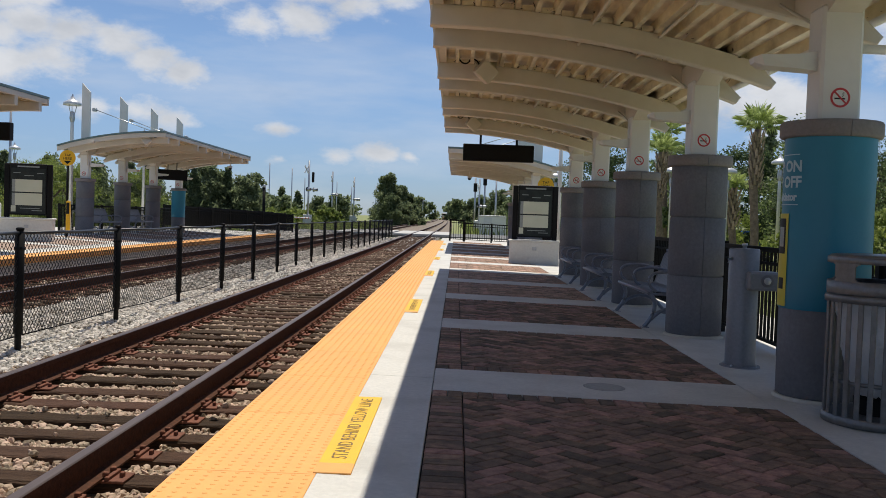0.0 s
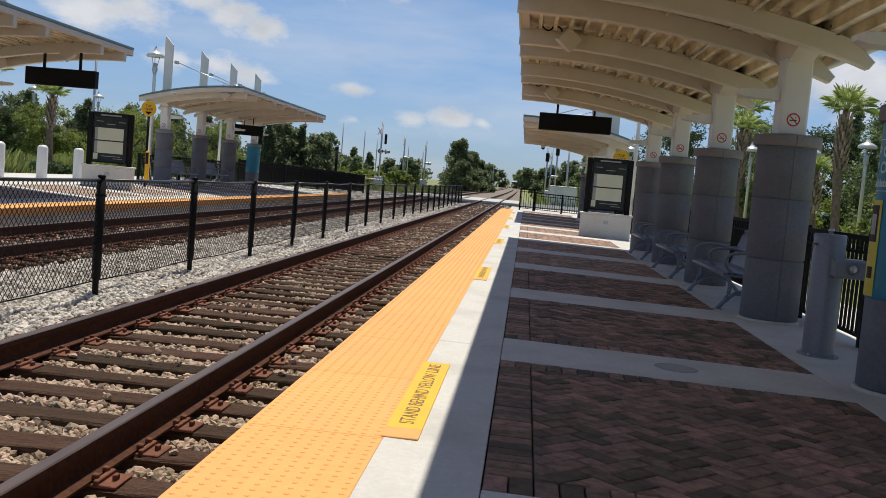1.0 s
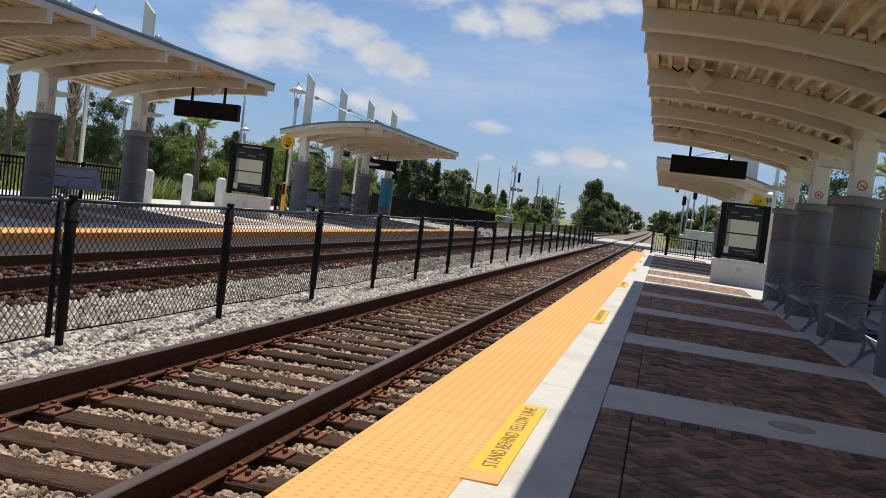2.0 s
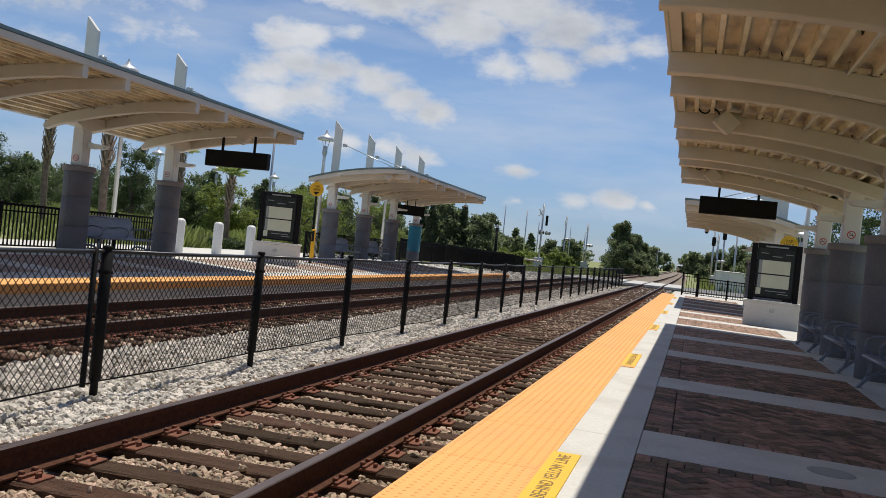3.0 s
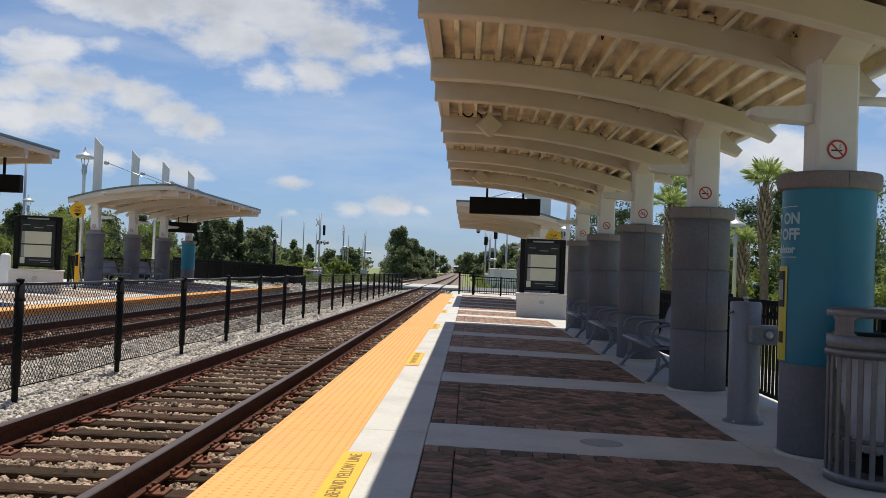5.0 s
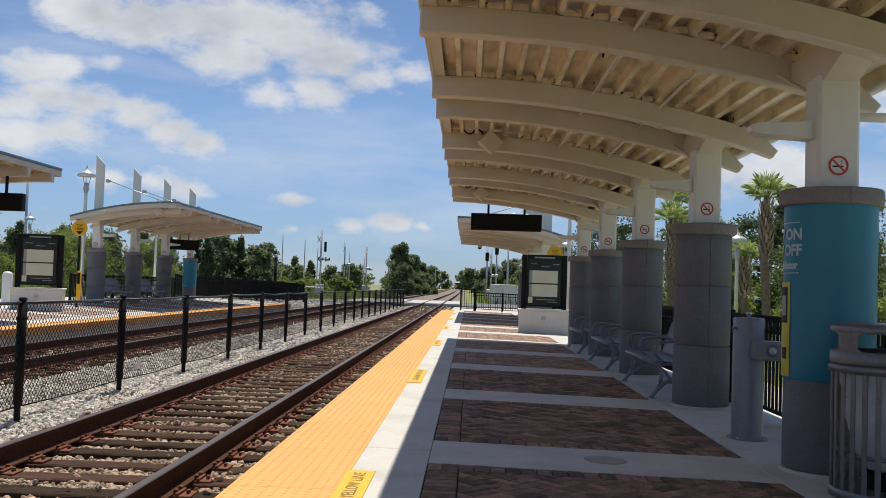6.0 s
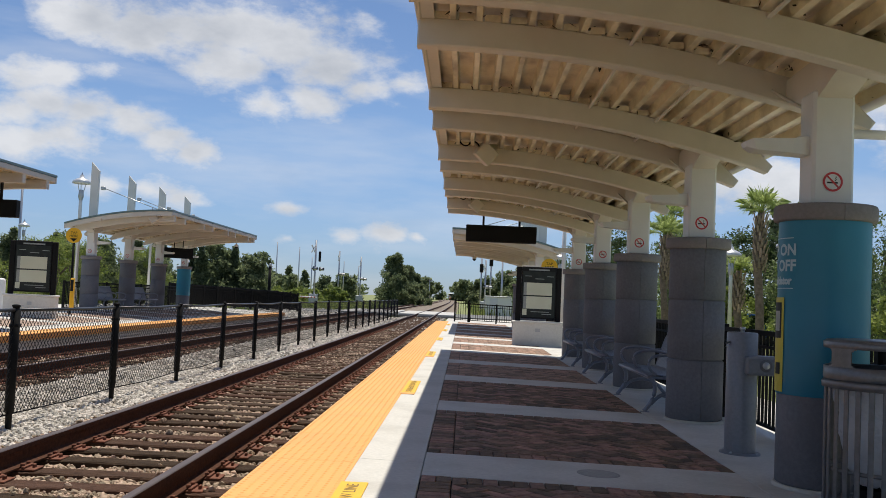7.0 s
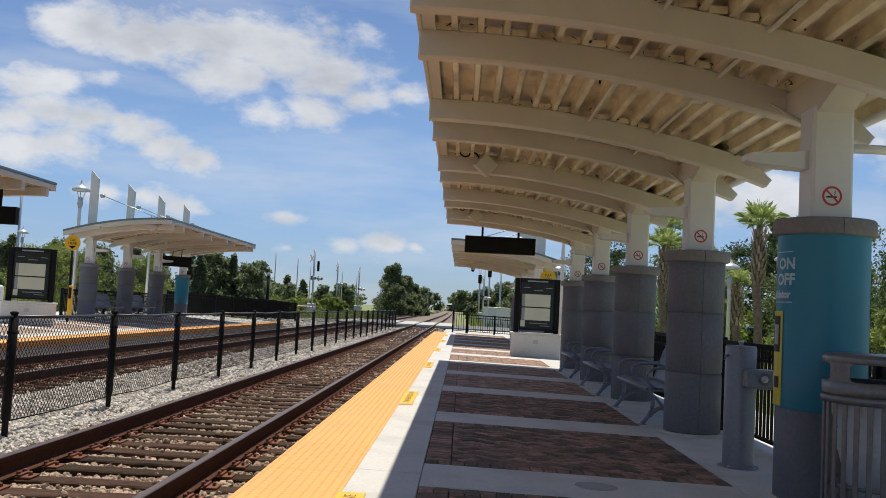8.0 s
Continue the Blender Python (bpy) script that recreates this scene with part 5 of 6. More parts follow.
palm(pose(9.0, 28.0, -0.3), 4.42, 1, "cabbage palm with a rough boot covered trunk", 22)
palm(pose(9.15, 30.6, -0.3), 2.75, 2, "shorter cabbage palm beside the taller one", 20, 0.62)
palm(pose(7.55, 34.5, -0.3), 4.15, 3, "cabbage palm with a full green crown", 24)
palm(pose(9.4, 42.0, -0.3), 5.6, 4, "tall cabbage palm behind the platform")
palm(pose(-17.2, 24.3, -0.2), 4.5, 5, "cabbage palm behind the opposite shelter")
palm(pose(-23.7, 29.8, 0.1), 4.5, 6, "cabbage palm beyond the opposite railing")
palm(pose(-19.3, 36.0, -0.2), 3.4, 7, "cabbage palm with dense old leaf bases", 20, 0.7)
palm(pose(-24.2, 40.0, 0.1), 4.2, 8, "slim cabbage palm standing on the grass bank", 20, 0.75)

RIGHT = [(13.2, 41, 5.0, 2.2), (10.6, 40, 4.4, 1.7), (14.5, 36, 5.4, 2.7), (18.5, 41, 6.0, 3.2), (11.5, 46, 5.6, 2.6), (24, 42, 6.2, 3.4), (29, 34, 6.4, 3.4), (20.5, 29.5, 5.4, 2.9), (24.5, 27, 5.6, 3.0),
         (8.2, 55, 6.0, 2.6), (14, 60, 7.0, 3.4), (5.8, 66, 5.0, 2.2), (21, 55, 7.0, 3.6), (30, 50, 7.5, 4.0), (15.5, 24.5, 3.6, 2.0), (18.5, 21.5, 4.6, 2.4)]
for k, (x, y, h, w) in enumerate(RIGHT):
    tree(pose(x, y, -0.35, 0, 0, 40 * k), h, w, 20 + k, LEAF_DARK if k % 3 else LEAF, "dense dark green tree behind the platform railing", 60, 210, 0.075, 0.08)
LIGHT = [(12.0, 31.5, 2.6, 1.6), (14.2, 29.5, 2.2, 1.4), (10.8, 37.5, 2.4, 1.5), (17.0, 31.0, 2.4, 1.5), (7.4, 44, 2.4, 1.3)]
for k, (x, y, h, w) in enumerate(LIGHT):
    tree(pose(x, y, -0.35), h, w, 50 + k, LEAF_LIGHT, "yellow green bushy shrub behind the railing", 30, 110, 0.085, 0.1)
MIDDLE = [(-19.0, 43, 3.7, 2.2, 1), (-20.5, 48, 4.0, 2.4, 1), (-17.2, 50, 3.4, 1.8, 1), (-20.8, 38.6, 3.5, 1.5, 1), (-24.5, 41, 5.0, 1.9, 0), (-33.5, 50, 6.2, 2.6, 0),
          (-38, 43, 6.6, 2.8, 0), (-37, 35, 6.4, 2.6, 0), (-41, 55, 7.0, 3.0, 0), (-34, 29, 5.6, 2.4, 0), (-32.2, 48, 8.9, 1.9, 0), (-36.5, 40, 8.2, 2.6, 0), (-30.5, 36, 5.4, 2.0, 0), (-18.6, 34.5, 1.1, 1.2, 0), (-19.6, 36.5, 1.0, 1.2, 0), (-17.9, 36.0, 1.0, 1.1, 0)]
for k, (x, y, h, w, light) in enumerate(MIDDLE):
    tree(pose(x, y, -0.3), h * (0.95 if light else 0.6), w * 0.9, 70 + k, LEAF_LIGHT if light else LEAF, "light green leafy tree behind the shelter" if light else "green tree or shrub beyond the opposite platform", 44, 300, 0.055, 0.1 if h < 2 or x > -20.6 else 0.36)

bare = thing("bare_tree", pose(19.5, 27.5, -0.35), "thin leafless grey tree", "tree")
twigs = Shape()
twigs.tube([(0, 0, 0), (0.1, 0, 3.5), (0.0, 0.1, 6.4)], [0.07, 0.045, 0.012], 6)
rb = random.Random(8)
for k in range(34):
    z = 3.2 + 3.0 * k / 34
    a = rb.uniform(0, 6.28)
    ln = rb.uniform(0.4, 1.1) * (1.2 - k / 40)
    e = Vector((ln * math.cos(a), ln * math.sin(a), z + ln * 0.6))
    twigs.tube([(0.06, 0, z), (e.x * 0.5, e.y * 0.5, z + ln * 0.22), tuple(e)], [0.018, 0.012, 0.005], 5)
    for q in range(2):
        f = e + Vector((rb.uniform(-0.3, 0.3), rb.uniform(-0.3, 0.3), rb.uniform(0.1, 0.4)))
        twigs.tube([(e.x * 0.6, e.y * 0.6, z + ln * 0.3), tuple(f)], [0.008, 0.003], 4)
part("branchwork", twigs, BARK, bare)


def woods(name, spots, material, label, seed, per=90, size=0.42, clumps=16, pine=0.0):
    """Many crowns in one mesh; pine: the share of slim pointed ones."""
    r = random.Random(seed)
    centres = []
    for x, y, h, w in spots:
        slim = r.random() < pine
        h, w = (h * r.uniform(1.0, 1.3), w * 0.62) if slim else (h * r.uniform(0.75, 1.05), w)
        for k in range(clumps):
            q = r.uniform(0.05, 1.0)
            a = r.uniform(0, 6.283)
            rad = w * r.uniform(0.2, 1.0) * ((1.05 - q) if slim else (1.05 - 0.75 * q * q))
            centres.append((x + rad * math.cos(a), y + rad * math.sin(a), -0.6 + h * q, w * r.uniform(0.18, 0.42) * (1.3 - 0.6 * q)))
    v, n = leaf_cloud(centres, per, size, seed, 0.85)
    return tagged(new(name, leaf_mesh(name, v, n, material)), label, "woods", kind="stuff")


rw = random.Random(31)
woods("far_woods", [(-26 - 0.95 * k + rw.uniform(-2, 2), 88 - 0.75 * k + rw.uniform(-6, 6), rw.uniform(4.0, 6.2), rw.uniform(2.0, 3.0)) for k in range(60)] + [(-25.5 + 0.62 * k, 88 + rw.uniform(-3, 3), rw.uniform(4.4, 6.0), rw.uniform(1.6, 2.2)) for k in range(11)], LEAF_HAZED, "dark line of woods beyond the opposite platform", 3, 90, 0.16, 42, 0.35)
woods("far_thicket", [(-15 - 0.6 * k + rw.uniform(-2, 2), 112 - 0.4 * k + rw.uniform(-8, 8), rw.uniform(1.3, 2.5), rw.uniform(1.2, 2.2)) for k in range(60)], LEAF_LIGHT, "lighter green thicket along the line", 4, 170, 0.17)
woods("far_woods", [(-70 + 2.0 * k + rw.uniform(-3, 3), 215 + rw.uniform(-14, 14), rw.uniform(4.2, 6.0), rw.uniform(2.6, 4)) for k in range(24)], LEAF_HAZED, "distant dark tree line", 5, 60, 0.45, 24, 0.4)
woods("far_tree_clump", [(-12.0, 160, 8.6, 2.8), (-10.1, 165, 7.0, 2.7), (-8.8, 170, 5.9, 2.2), (-7.7, 176, 4.3, 1.6), (-11.2, 158, 5.2, 2.6), (-9.2, 163, 4.6, 2.2)], LEAF_HAZED, "large rounded dark green tree clump beside the line", 6, 400, 0.17, 60)
woods("far_tree_clump", [(2.6, 160, 6.0, 2.4), (4.6, 158, 6.8, 2.8), (7.0, 156, 7.6, 3.0), (9.5, 150, 8.0, 3.0), (12, 140, 7.5, 3.0), (9, 120, 6.5, 2.6), (11.5, 110, 6.5, 2.8)], LEAF_HAZED, "dark trees on the other side of the line", 7, 180, 0.22, 44)
woods("far_woods", [(-46 + 3.4 * k + rw.uniform(-3, 3), 560 + rw.uniform(-60, 60), rw.uniform(9, 14), rw.uniform(6, 8)) for k in range(28) if abs(-46 + 3.4 * k + 10) > 8], LEAF_HAZED, "hazy trees where the line vanishes", 8, 40, 1.3)
woods("far_woods", [(16 + 1.6 * k + rw.uniform(-2, 2), 75 - 0.5 * k + rw.uniform(-6, 6), rw.uniform(6, 9), rw.uniform(2.6, 3.8)) for k in range(30)], LEAF_HAZED, "dark woods behind the station car park", 9, 90, 0.22, 24, 0.2)
woods("far_woods", [(-52 - 0.4 * k + rw.uniform(-2, 2), 45 - 1.5 * k + rw.uniform(-4, 4), rw.uniform(3.2, 4.6), rw.uniform(1.8, 2.6)) for k in range(24)] + [(-60 - 0.4 * k + rw.uniform(-3, 3), 58 - 1.6 * k + rw.uniform(-5, 5), rw.uniform(5.6, 8.6), rw.uniform(2.0, 2.8)) for k in range(26)], LEAF_HAZED, "dark pine woods beyond the grass field", 10, 70, 0.12, 34, 0.6)


BANK = ((17.2, -0.4), (18.0, 0.0), (20.0, 0.2), (28.0, 0.7), (45.0, 1.05), (75.0, 1.1))   # distance west of the line and height
bank = Shape().prism([(-75, -0.7)] + [(-17.2, -0.7)] + [(-d, h) for d, h in BANK], 0, 58)
solid("grass_bank", bank, GRASS, "rough grass bank rising beyond the opposite platform", "ground", "structure")


def grass(count, xr, yr, size, seed, label, z=-0.3, bank=False):
    g = np.random.default_rng(seed)
    x, y = g.uniform(*xr, count), g.uniform(*yr, count)
    z = np.interp(-x, *zip(*BANK)) if bank else np.full(count, z)
    a = g.uniform(0, 6.283, count)
    h = size * g.uniform(0.5, 1.4, count)
    w = size * 0.12
    dx, dy = np.cos(a) * w, np.sin(a) * w
    ox, oy = g.normal(0, 0.3, count) * h, g.normal(0, 0.3, count) * h
    v = np.stack([np.stack([x - dx, y - dy, z - 0.1], 1), np.stack([x + dx, y + dy, z - 0.1], 1),
                  np.stack([x + ox + dx * 0.2, y + oy + dy * 0.2, z + h], 1), np.stack([x + ox - dx * 0.2, y + oy - dy * 0.2, z + h], 1)], 1).reshape(-1, 3)
    return tagged(new("grass", leaf_mesh("grass", v, count, BLADE)), label, "grass", kind="stuff")


grass(26000, (-44, -17.4), (16, 57.5), 0.3, 11, "tall green grass on the bank beyond the opposite platform", bank=True)
grass(900, (-19.6, -17.6), (29.5, 31.2), 0.7, 15, "clump of tall straw green grass behind the bollards", bank=True)
grass(7000, (-40, -15.2), (58, 130), 0.6, 12, "rough green grass beyond the ramp", -0.5)
grass(2500, (-15.2, -9.8), (81, 130), 0.6, 16, "rough green grass beside the far track", -0.5)
grass(5000, (5, 30), (10, 60), 0.25, 13, "green grass behind the platform", -0.4)
grass(5000, (1, 14), (90, 200), 0.7, 14, "rough grass beside the line past the road", -0.5)


# ---- lamp posts, poles, bollards ----
def lamp_post(m, height, label):
    ob = thing("lamp_post", m, label, "lamp post", "platform lamp posts")
    part("pole", Shape().tube([(0, 0, -0.3), (0, 0, height - 0.9), (0, 0, height - 0.6)], [0.075, 0.06, 0.055], 12), ALU, ob)
    part("neck", Shape().lathe([(0.06, height - 0.75), (0.10, height - 0.6), (0.085, height - 0.42), (0.06, height - 0.36)], 16), GALV, ob)
    for k in range(3):
        a = 2.094 * k
        part("strut", Shape().tube([(0.08 * math.cos(a), 0.08 * math.sin(a), height - 0.45), (0.17 * math.cos(a), 0.17 * math.sin(a), height - 0.1)], 0.013, 6), GALV, ob)
    part("shade", Shape().lathe([(0.31, height - 0.14), (0.33, height - 0.11), (0.31, height - 0.04), (0.20, height + 0.03), (0.09, height + 0.08), (0.07, height + 0.16), (0.03, height + 0.20), (0.02, height + 0.27)], 28), ALU, ob, "silver bell shaped shade")
    return ob


for x, y, h in ((-13.95, 33.2, 4.75), (-17.0, 24.6, 5.45), (-26.8, 42.0, 4.3), (-28.4, 51.0, 4.3), (-26.0, 54.0, 4.3), (-15.5, 45.5, 4.6), (-17.5, 58, 4.8)):
    lamp_post(pose(x, y, 0.1), h, "silver lamp post with a bell shade, opposite platform")
for x, y, h in ((11.8, 34, 3.75), (8.72, 30.0, 3.12), (12.6, 45.5, 4.3), (4.65, 44, 3.45), (9.0, 39, 3.6)):
    lamp_post(pose(x, y, -0.1), h, "silver lamp post with a bell shade behind the railing")
pole_w = thing("steel_pole", pose(3.03, 27.2, floor_z(3.03)), "plain white steel pole at the platform back", "pole")
part("shaft", Shape().tube([(0, 0, 0), (0, 0, 4.6)], 0.06, 12), POST_WHITE, pole_w)


def bollard(m):
    ob = thing("bollard", m, "white round topped bollard", "bollard", "white bollards")
    part("body", Shape().lathe([(0.15, 0), (0.15, 0.92), (0.14, 0.96), (0.09, 1.01), (0.0, 1.02)], 24, cap=False), SIGN_WHITE, ob)
    return ob


for x, y in ((-14.12, 23.65), (-14.12, 25.9), (-14.12, 28.1)):
    bollard(pose(x, y, FAR_Z))


def utility_pole(m, height, arms):
    ob = thing("utility_pole", m, "grey wooden utility pole", "utility pole", "utility poles")
    part("shaft", Shape().tube([(0, 0, -0.6), (0, 0, height)], [0.13, 0.08], 8), GALV, ob)
    for k in range(arms):
        part("crossarm", Shape().box(-1.0, 1.0, -0.06, 0.06, height - 0.6 - 0.9 * k, height - 0.47 - 0.9 * k), BARK, ob)
    return ob


for x, y, h, n in ((-31.6, 65, 8.5, 0), (-32.5, 160, 9.5, 0), (-29.5, 165, 9.0, 0), (-28.0, 170, 7.5, 0), (-20.5, 180, 6.5, 0), (-26, 200, 8.0, 0), (-17.5, 200, 7.5, 0), (4.1, 98, 5.4, 0), (7.6, 118, 7.0, 0), (-11.0, 300, 7, 1)):
    utility_pole(pose(x, y, 0), h, n)


# ---- level crossing signals ----
def crossing_signal(m, height, arm, label, facing=68):
    ob = thing("crossing_signal", m, label, "crossing signal", "crossing signals")
    part("mast", Shape().tube([(0, 0, -0.6), (0, 0, height)], 0.09, 10), GALV, ob)
    part("base_cabinet", Shape().box(-0.45, 0.35, -0.35, 0.35, 0.5, 1.35, 0.03), GALV, ob, "grey gate machine housing")
    if arm:
        g = part("gate_arm", Shape().tube([(0.3, -0.3, 1.0), (0.32, -4.0, 1.05), (0.34, -9.5, 1.1)], [0.07, 0.06, 0.04], 8), SIGN_WHITE, ob, "lowered white gate arm")
        for k in range(5):
            part("red_band", Shape().tube([(0.3, -1.3 - 1.7 * k, 1.018 + 0.012 * k), (0.308, -2.0 - 1.7 * k, 1.03 + 0.012 * k)], 0.075, 8), SIGN_RED, g)
        part("bell_box", Shape().box(0.3, 0.52, -0.15, 0.15, height - 2.1, height - 1.1, 0.05), BLACK_STEEL, ob, "black signal housing")
    turn = pose(0, 0, 0, 0, 0, facing)
    bk = Shape()
    for a in (45, -45):
        bk.box(-0.5, 0.5, -0.02, 0.02, -0.07, 0.07, 0, pose(-0.7, -0.15, height - 0.9, 0, a, 0))
    part("crossbuck", bk, SIGN_WHITE, ob, "white crossed boards", m=turn)
    part("light_bar", Shape().tube([(-0.85, -0.1, height - 2.8), (0.85, -0.1, height - 2.8)], 0.04, 6), GALV, ob, m=turn)
    for x in (-0.6, 0.6):
        lt = part("signal_light", Shape().lathe([(0.22, 0), (0.22, 0.03)], 20, True, pose(x, -0.2, height - 2.8, 90)), BLACK_STEEL, ob, m=turn)
        part("hood", Shape().lathe([(0.16, 0.03), (0.15, 0.4)], 16, True, pose(x, -0.2, height - 2.8, 90), cap=False), GALV, lt)
    return ob


crossing_signal(pose(-14.45, 90, -0.4), 6.6, True, "railway crossing signal with crossed boards and lowered gate arm")
crossing_signal(pose(-15.1, 112, -0.4), 6.6, False, "second crossing signal mast with crossed boards", 80)
crossing_signal(pose(-12.9, 116, -0.4), 6.2, False, "distant crossing signal mast", 80)
crossing_signal(pose(2.3, 96, -0.4), 5.6, False, "crossing signal beside the cabinet")
hut = thing("signal_cabinet", pose(3.6, 92, -0.45), "pale grey metal signal equipment cabinet", "cabinet")
part("body", Shape().box(-1.3, 1.3, -1, 1, 0, 1.85, 0.03), SIGN_WHITE, hut)
part("roof", Shape().box(-1.38, 1.38, -1.1, 1.1, 1.851, 1.95, 0.02), ALU, hut)
part("door", Shape().box(-0.9, -0.1, -1.03, -1.001, 0.15, 1.7, 0.01), ALU, hut)
for x, h in ((1.9, 5.9), (2.9, 6.6)):
    mast = thing("signal_mast", pose(x, 98, -0.45), "slim grey steel mast beside the equipment cabinet", "mast", "signal masts")
    part("shaft", Shape().tube([(0, 0, 0), (0, 0, h)], 0.09, 8), GALV, mast)
    part("signal_head", Shape().box(-0.2, 0.2, -0.3, -0.09, h - 1.5, h - 0.6, 0.05), BLACK_STEEL, mast)

lamp_short = thing("ramp_post", pose(-11.9, 57, -0.1), "dark post with a small lamp at the ramp", "post")
part("shaft", Shape().tube([(0, 0, 0), (0, 0, 2.7)], 0.09, 10), BLACK_STEEL, lamp_short)
part("lamp", Shape().lathe([(0.08, 2.7), (0.10, 2.75), (0.10, 2.85), (0.0, 2.9)], 12), GALV, lamp_short)

train = thing("train", pose(-2.7 + bend(600), 600, 0), "distant pale train with a red front", "train")
part("body", Shape().box(-1.5, 1.5, 0, 60, 0.3, 4.0, 0.3), TRAIN_WHITE, train)
part("nose", Shape().box(-1.45, 1.45, -1.6, -0.01, 0.1, 1.3, 0.25), SIGN_RED, train)
part("windscreen", Shape().box(-1.2, 1.2, -0.06, -0.005, 2.6, 3.5), SIGN_BLACK, train)
part("underframe", Shape().box(-1.3, 1.3, 0, 60, -0.2, 0.28), BLACK_STEEL, train)


def parked_car(m, material, label):
    ob = thing("car", m, label, "car", "parked cars")
    body = Shape().prism([(-2.1, 0.35), (2.1, 0.35), (2.15, 0.7), (1.9, 0.92), (1.15, 0.98), (0.55, 1.42), (-0.95, 1.42), (-1.7, 1.0), (-2.12, 0.9)], -0.85, 0.85)
    part("body", body, material, ob)
    for s in (-0.855, 0.855):
        g = Shape().prism([(0.95, 0.98), (0.5, 1.34), (-0.85, 1.34), (-1.35, 1.0)], min(s, s * 1.005), max(s, s * 1.005))
        part("window", g, SIGN_BLACK, ob)
    for x in (-1.35, 1.35):
        for s in (-0.75, 0.75):
            w = part("wheel", Shape().lathe([(0.32, -0.1), (0.32, 0.1)], 18, True, pose(x, s, 0.32, 90)), BLACK_STEEL, ob)
            part("rim", Shape().lathe([(0.2, -0.108), (0.2, 0.108)], 14, True, pose(x, s, 0.32, 90)), GALV, w)
    return ob


parked_car(pose(14.0, 44.0, -0.42, 0, 0, 15), CAR_BLUE, "blue parked car behind the railing")
parked_car(pose(20.5, 25.0, -0.42, 0, 0, 70), SIGN_BLACK, "dark parked car behind the railing")
parked_car(pose(-26.0, 66.0, -0.5, 0, 0, 20), TRAIN_WHITE, "silver parked car beyond the ramp")


board = thing("hanging_sign", pose(-12.5, 40.4, 2.66, 0, 0, 38), "small dark sign hung under the opposite canopy", "sign")
part("panel", Shape().box(-0.66, 0.66, -0.06, 0.06, -0.30, 0.15, 0.01), DISPLAY, board)
for x in (-0.2, 0.2):
    part("hanger", Shape().box(x - 0.015, x + 0.015, -0.015, 0.015, 0.148, 0.66), BLACK_STEEL, board)

# ---- brick paving ----
def clip(poly, x0, x1, y0, y1):
    for axis, lim, keep in ((0, x0, 1), (0, x1, -1), (1, y0, 1), (1, y1, -1)):
        out = []
        for i, p in enumerate(poly):
            q = poly[(i + 1) % len(poly)]
            a, b = (p[axis] - lim) * keep, (q[axis] - lim) * keep
            if a >= 0:
                out.append(p)
            if a * b < 0:
                t = a / (a - b)
                out.append((p[0] + t * (q[0] - p[0]), p[1] + t * (q[1] - p[1])))
        poly = out
        if len(poly) < 3:
            return []
    return poly


def area(poly):
    return abs(sum(p[0] * q[1] - q[0] * p[1] for p, q in zip(poly, poly[1:] + poly[:1]))) / 2


def brick_from(poly, lift, s=None, bevel=0.007):
    """One paver: its outline drawn up to the top with a worn edge."""
    s = s or Shape()
    cx, cy = sum(p[0] for p in poly) / len(poly), sum(p[1] for p in poly) / len(poly)
    n = len(poly)
    inner = []
    for x, y in poly:
        d = math.hypot(x - cx, y - cy) or 1
        inner.append((x + (cx - x) * bevel / d * 1.3, y + (cy - y) * bevel / d * 1.3))
    vs = [(x, y, -0.05) for x, y in poly] + [(x, y, lift - bevel) for x, y in poly] + [(x, y, lift) for x, y in inner]
    fs = [(k * n + i, k * n + (i + 1) % n, (k + 1) * n + (i + 1) % n, (k + 1) * n + i) for k in range(2) for i in range(n)] + [tuple(range(2 * n, 3 * n))]
    return s.add(vs, fs)


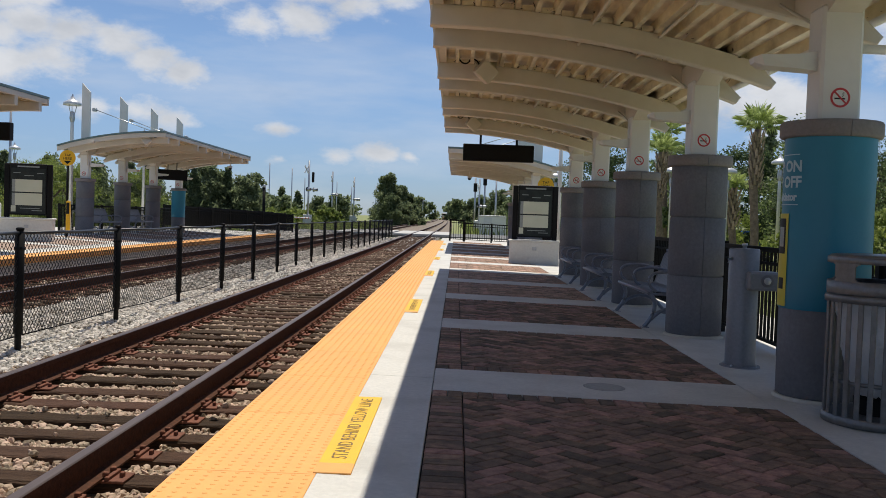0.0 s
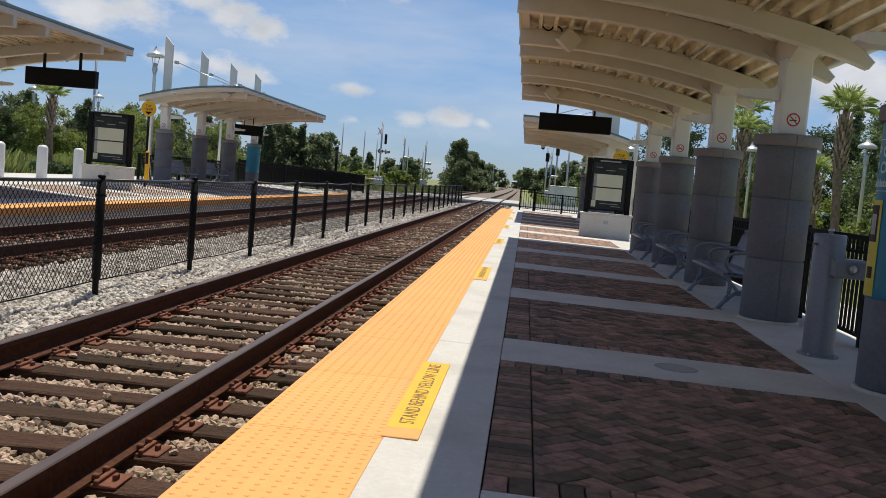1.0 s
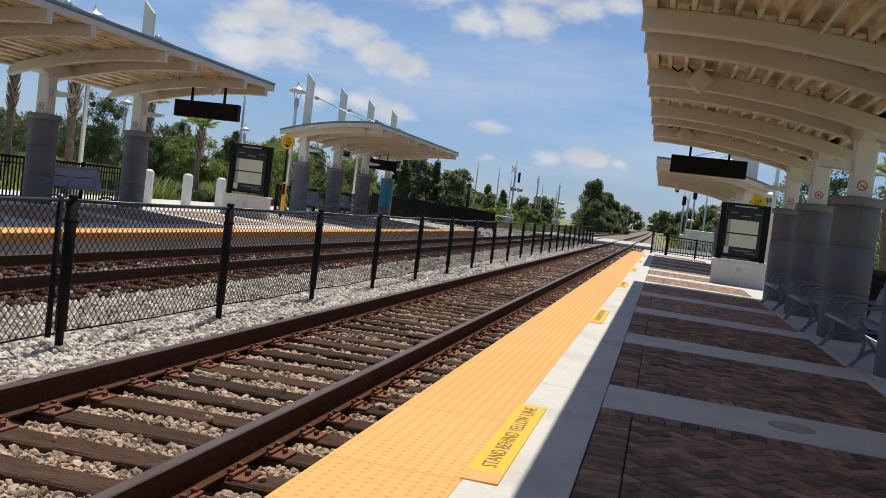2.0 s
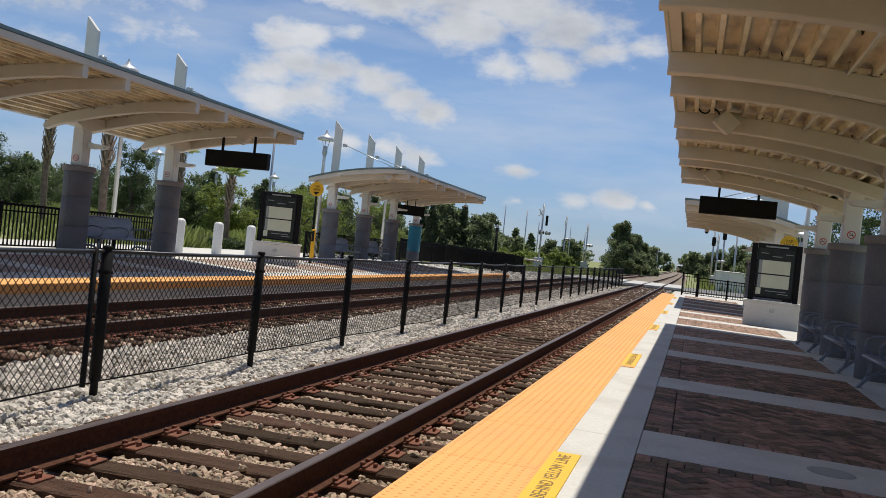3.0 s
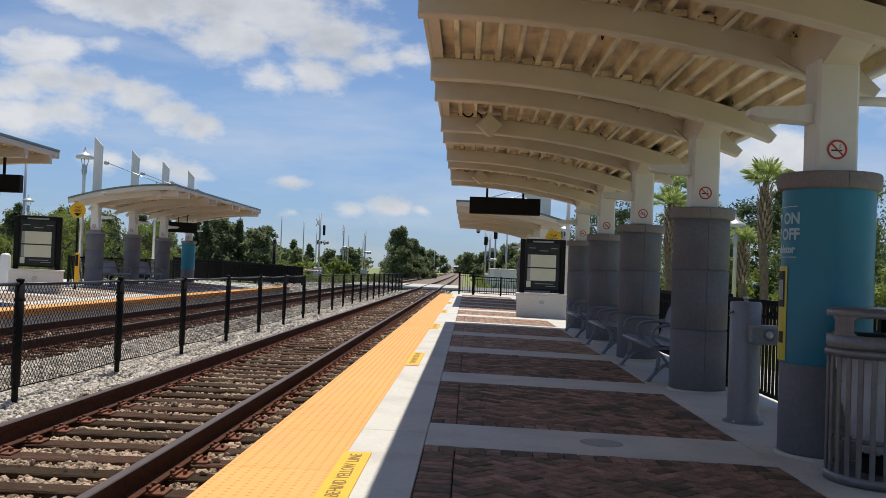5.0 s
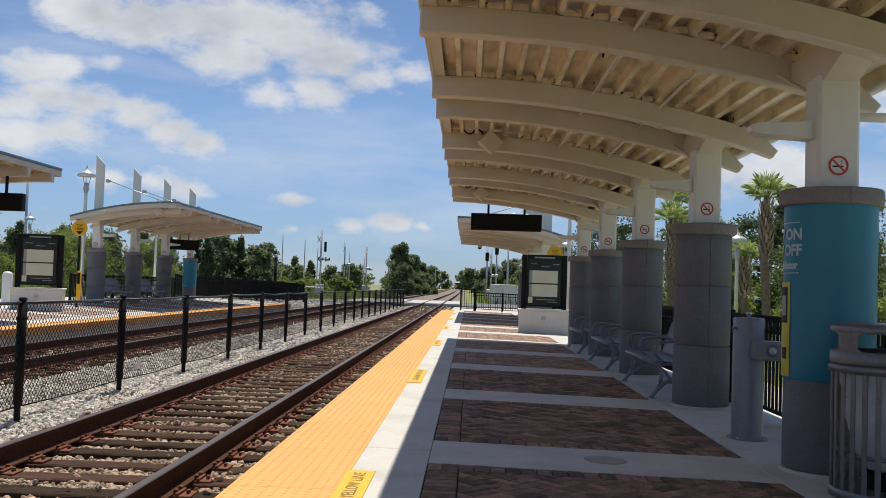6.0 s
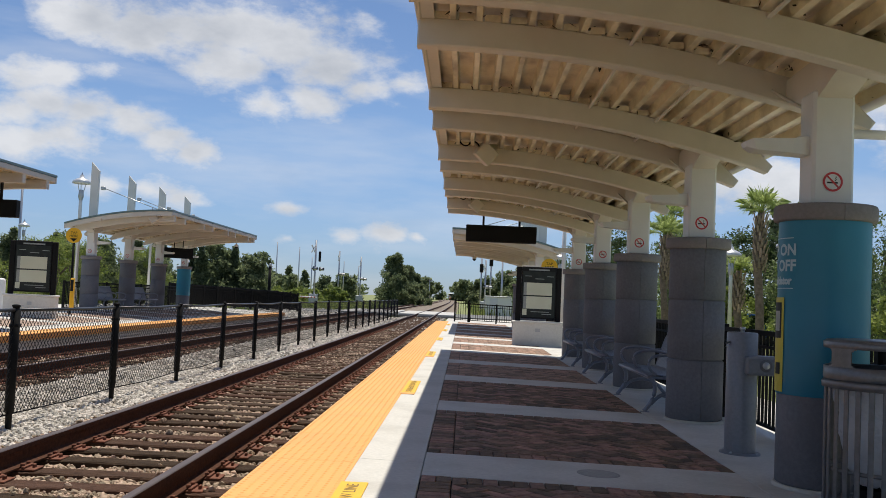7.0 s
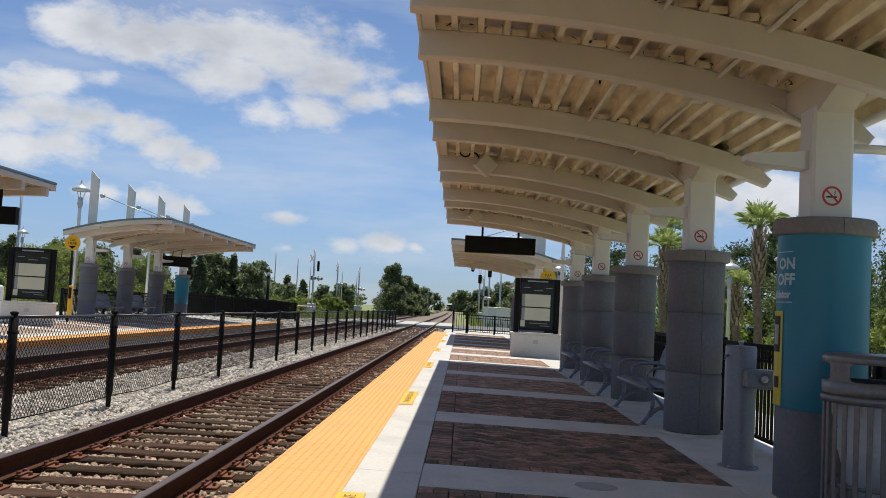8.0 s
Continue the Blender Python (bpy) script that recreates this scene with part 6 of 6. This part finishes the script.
def panel_bricks(y0):
    """Outlines of the pavers of one panel: a soldier border and a 45 degree herringbone."""
    x0, x1, y1 = X0, X1, y0 + DEEP
    L, W, j = 0.2, 0.1, 0.006
    out = []

    def rect(a, b, c, d):
        out.append([(a + j / 2, c + j / 2), (b - j / 2, c + j / 2), (b - j / 2, d - j / 2), (a + j / 2, d - j / 2)])

    n = round((x1 - x0) / W)
    w = (x1 - x0) / n
    for i in range(n):
        rect(x0 + i * w, x0 + (i + 1) * w, y0, y0 + L)
        rect(x0 + i * w, x0 + (i + 1) * w, y1 - L, y1)
    n = round((DEEP - 2 * L) / W)
    w = (DEEP - 2 * L) / n
    for i in range(n):
        rect(x0, x0 + L, y0 + L + i * w, y0 + L + (i + 1) * w)
        rect(x1 - L, x1, y0 + L + i * w, y0 + L + (i + 1) * w)
    ax0, ax1, ay0, ay1 = x0 + L, x1 - L, y0 + L, y1 - L
    cx, cy = (ax0 + ax1) / 2, (ay0 + ay1) / 2
    c = math.sqrt(0.5)
    for i in range(-40, 41):
        for k in range(-40, 41):
            if (i - k) % 4 == 0:
                u, v = i * W, k * W
                for a, b, d, e in ((u, v, L, W), (u + 0, v + W, W, L)):
                    poly = []
                    for pu, pv in ((a + j / 2, b + j / 2), (a + d - j / 2, b + j / 2), (a + d - j / 2, b + e - j / 2), (a + j / 2, b + e - j / 2)):
                        poly.append((cx + (pu - pv) * c, cy + (pu + pv) * c))
                    if max(abs(poly[0][0] - cx), abs(poly[0][1] - cy)) > 2.2:
                        continue
                    cut = clip(poly, ax0 + j / 2, ax1 - j / 2, ay0 + j / 2, ay1 - j / 2)
                    if cut and area(cut) > 0.0006:
                        out.append(cut)
    return out


rk = random.Random(77)
for y0 in STARTS:
    if y0 > END - 3:
        continue
    near = 3 < y0 < 10.5
    field = thing("brick_panel", TILT @ pose(0, y0, 0), "dark red brown herringbone brick paving framed in concrete", "brick paving", "brick panels", "structure")
    joined = Shape()
    for poly in panel_bricks(0.0):
        lift = rk.uniform(-0.003, 0.002)
        if near:
            part("brick", brick_from(poly, lift), BRICK, field)
        else:
            brick_from(poly, lift, joined)
    if not near:
        part("bricks", joined, BRICK_FAR_LIT, field, kind="stuff")
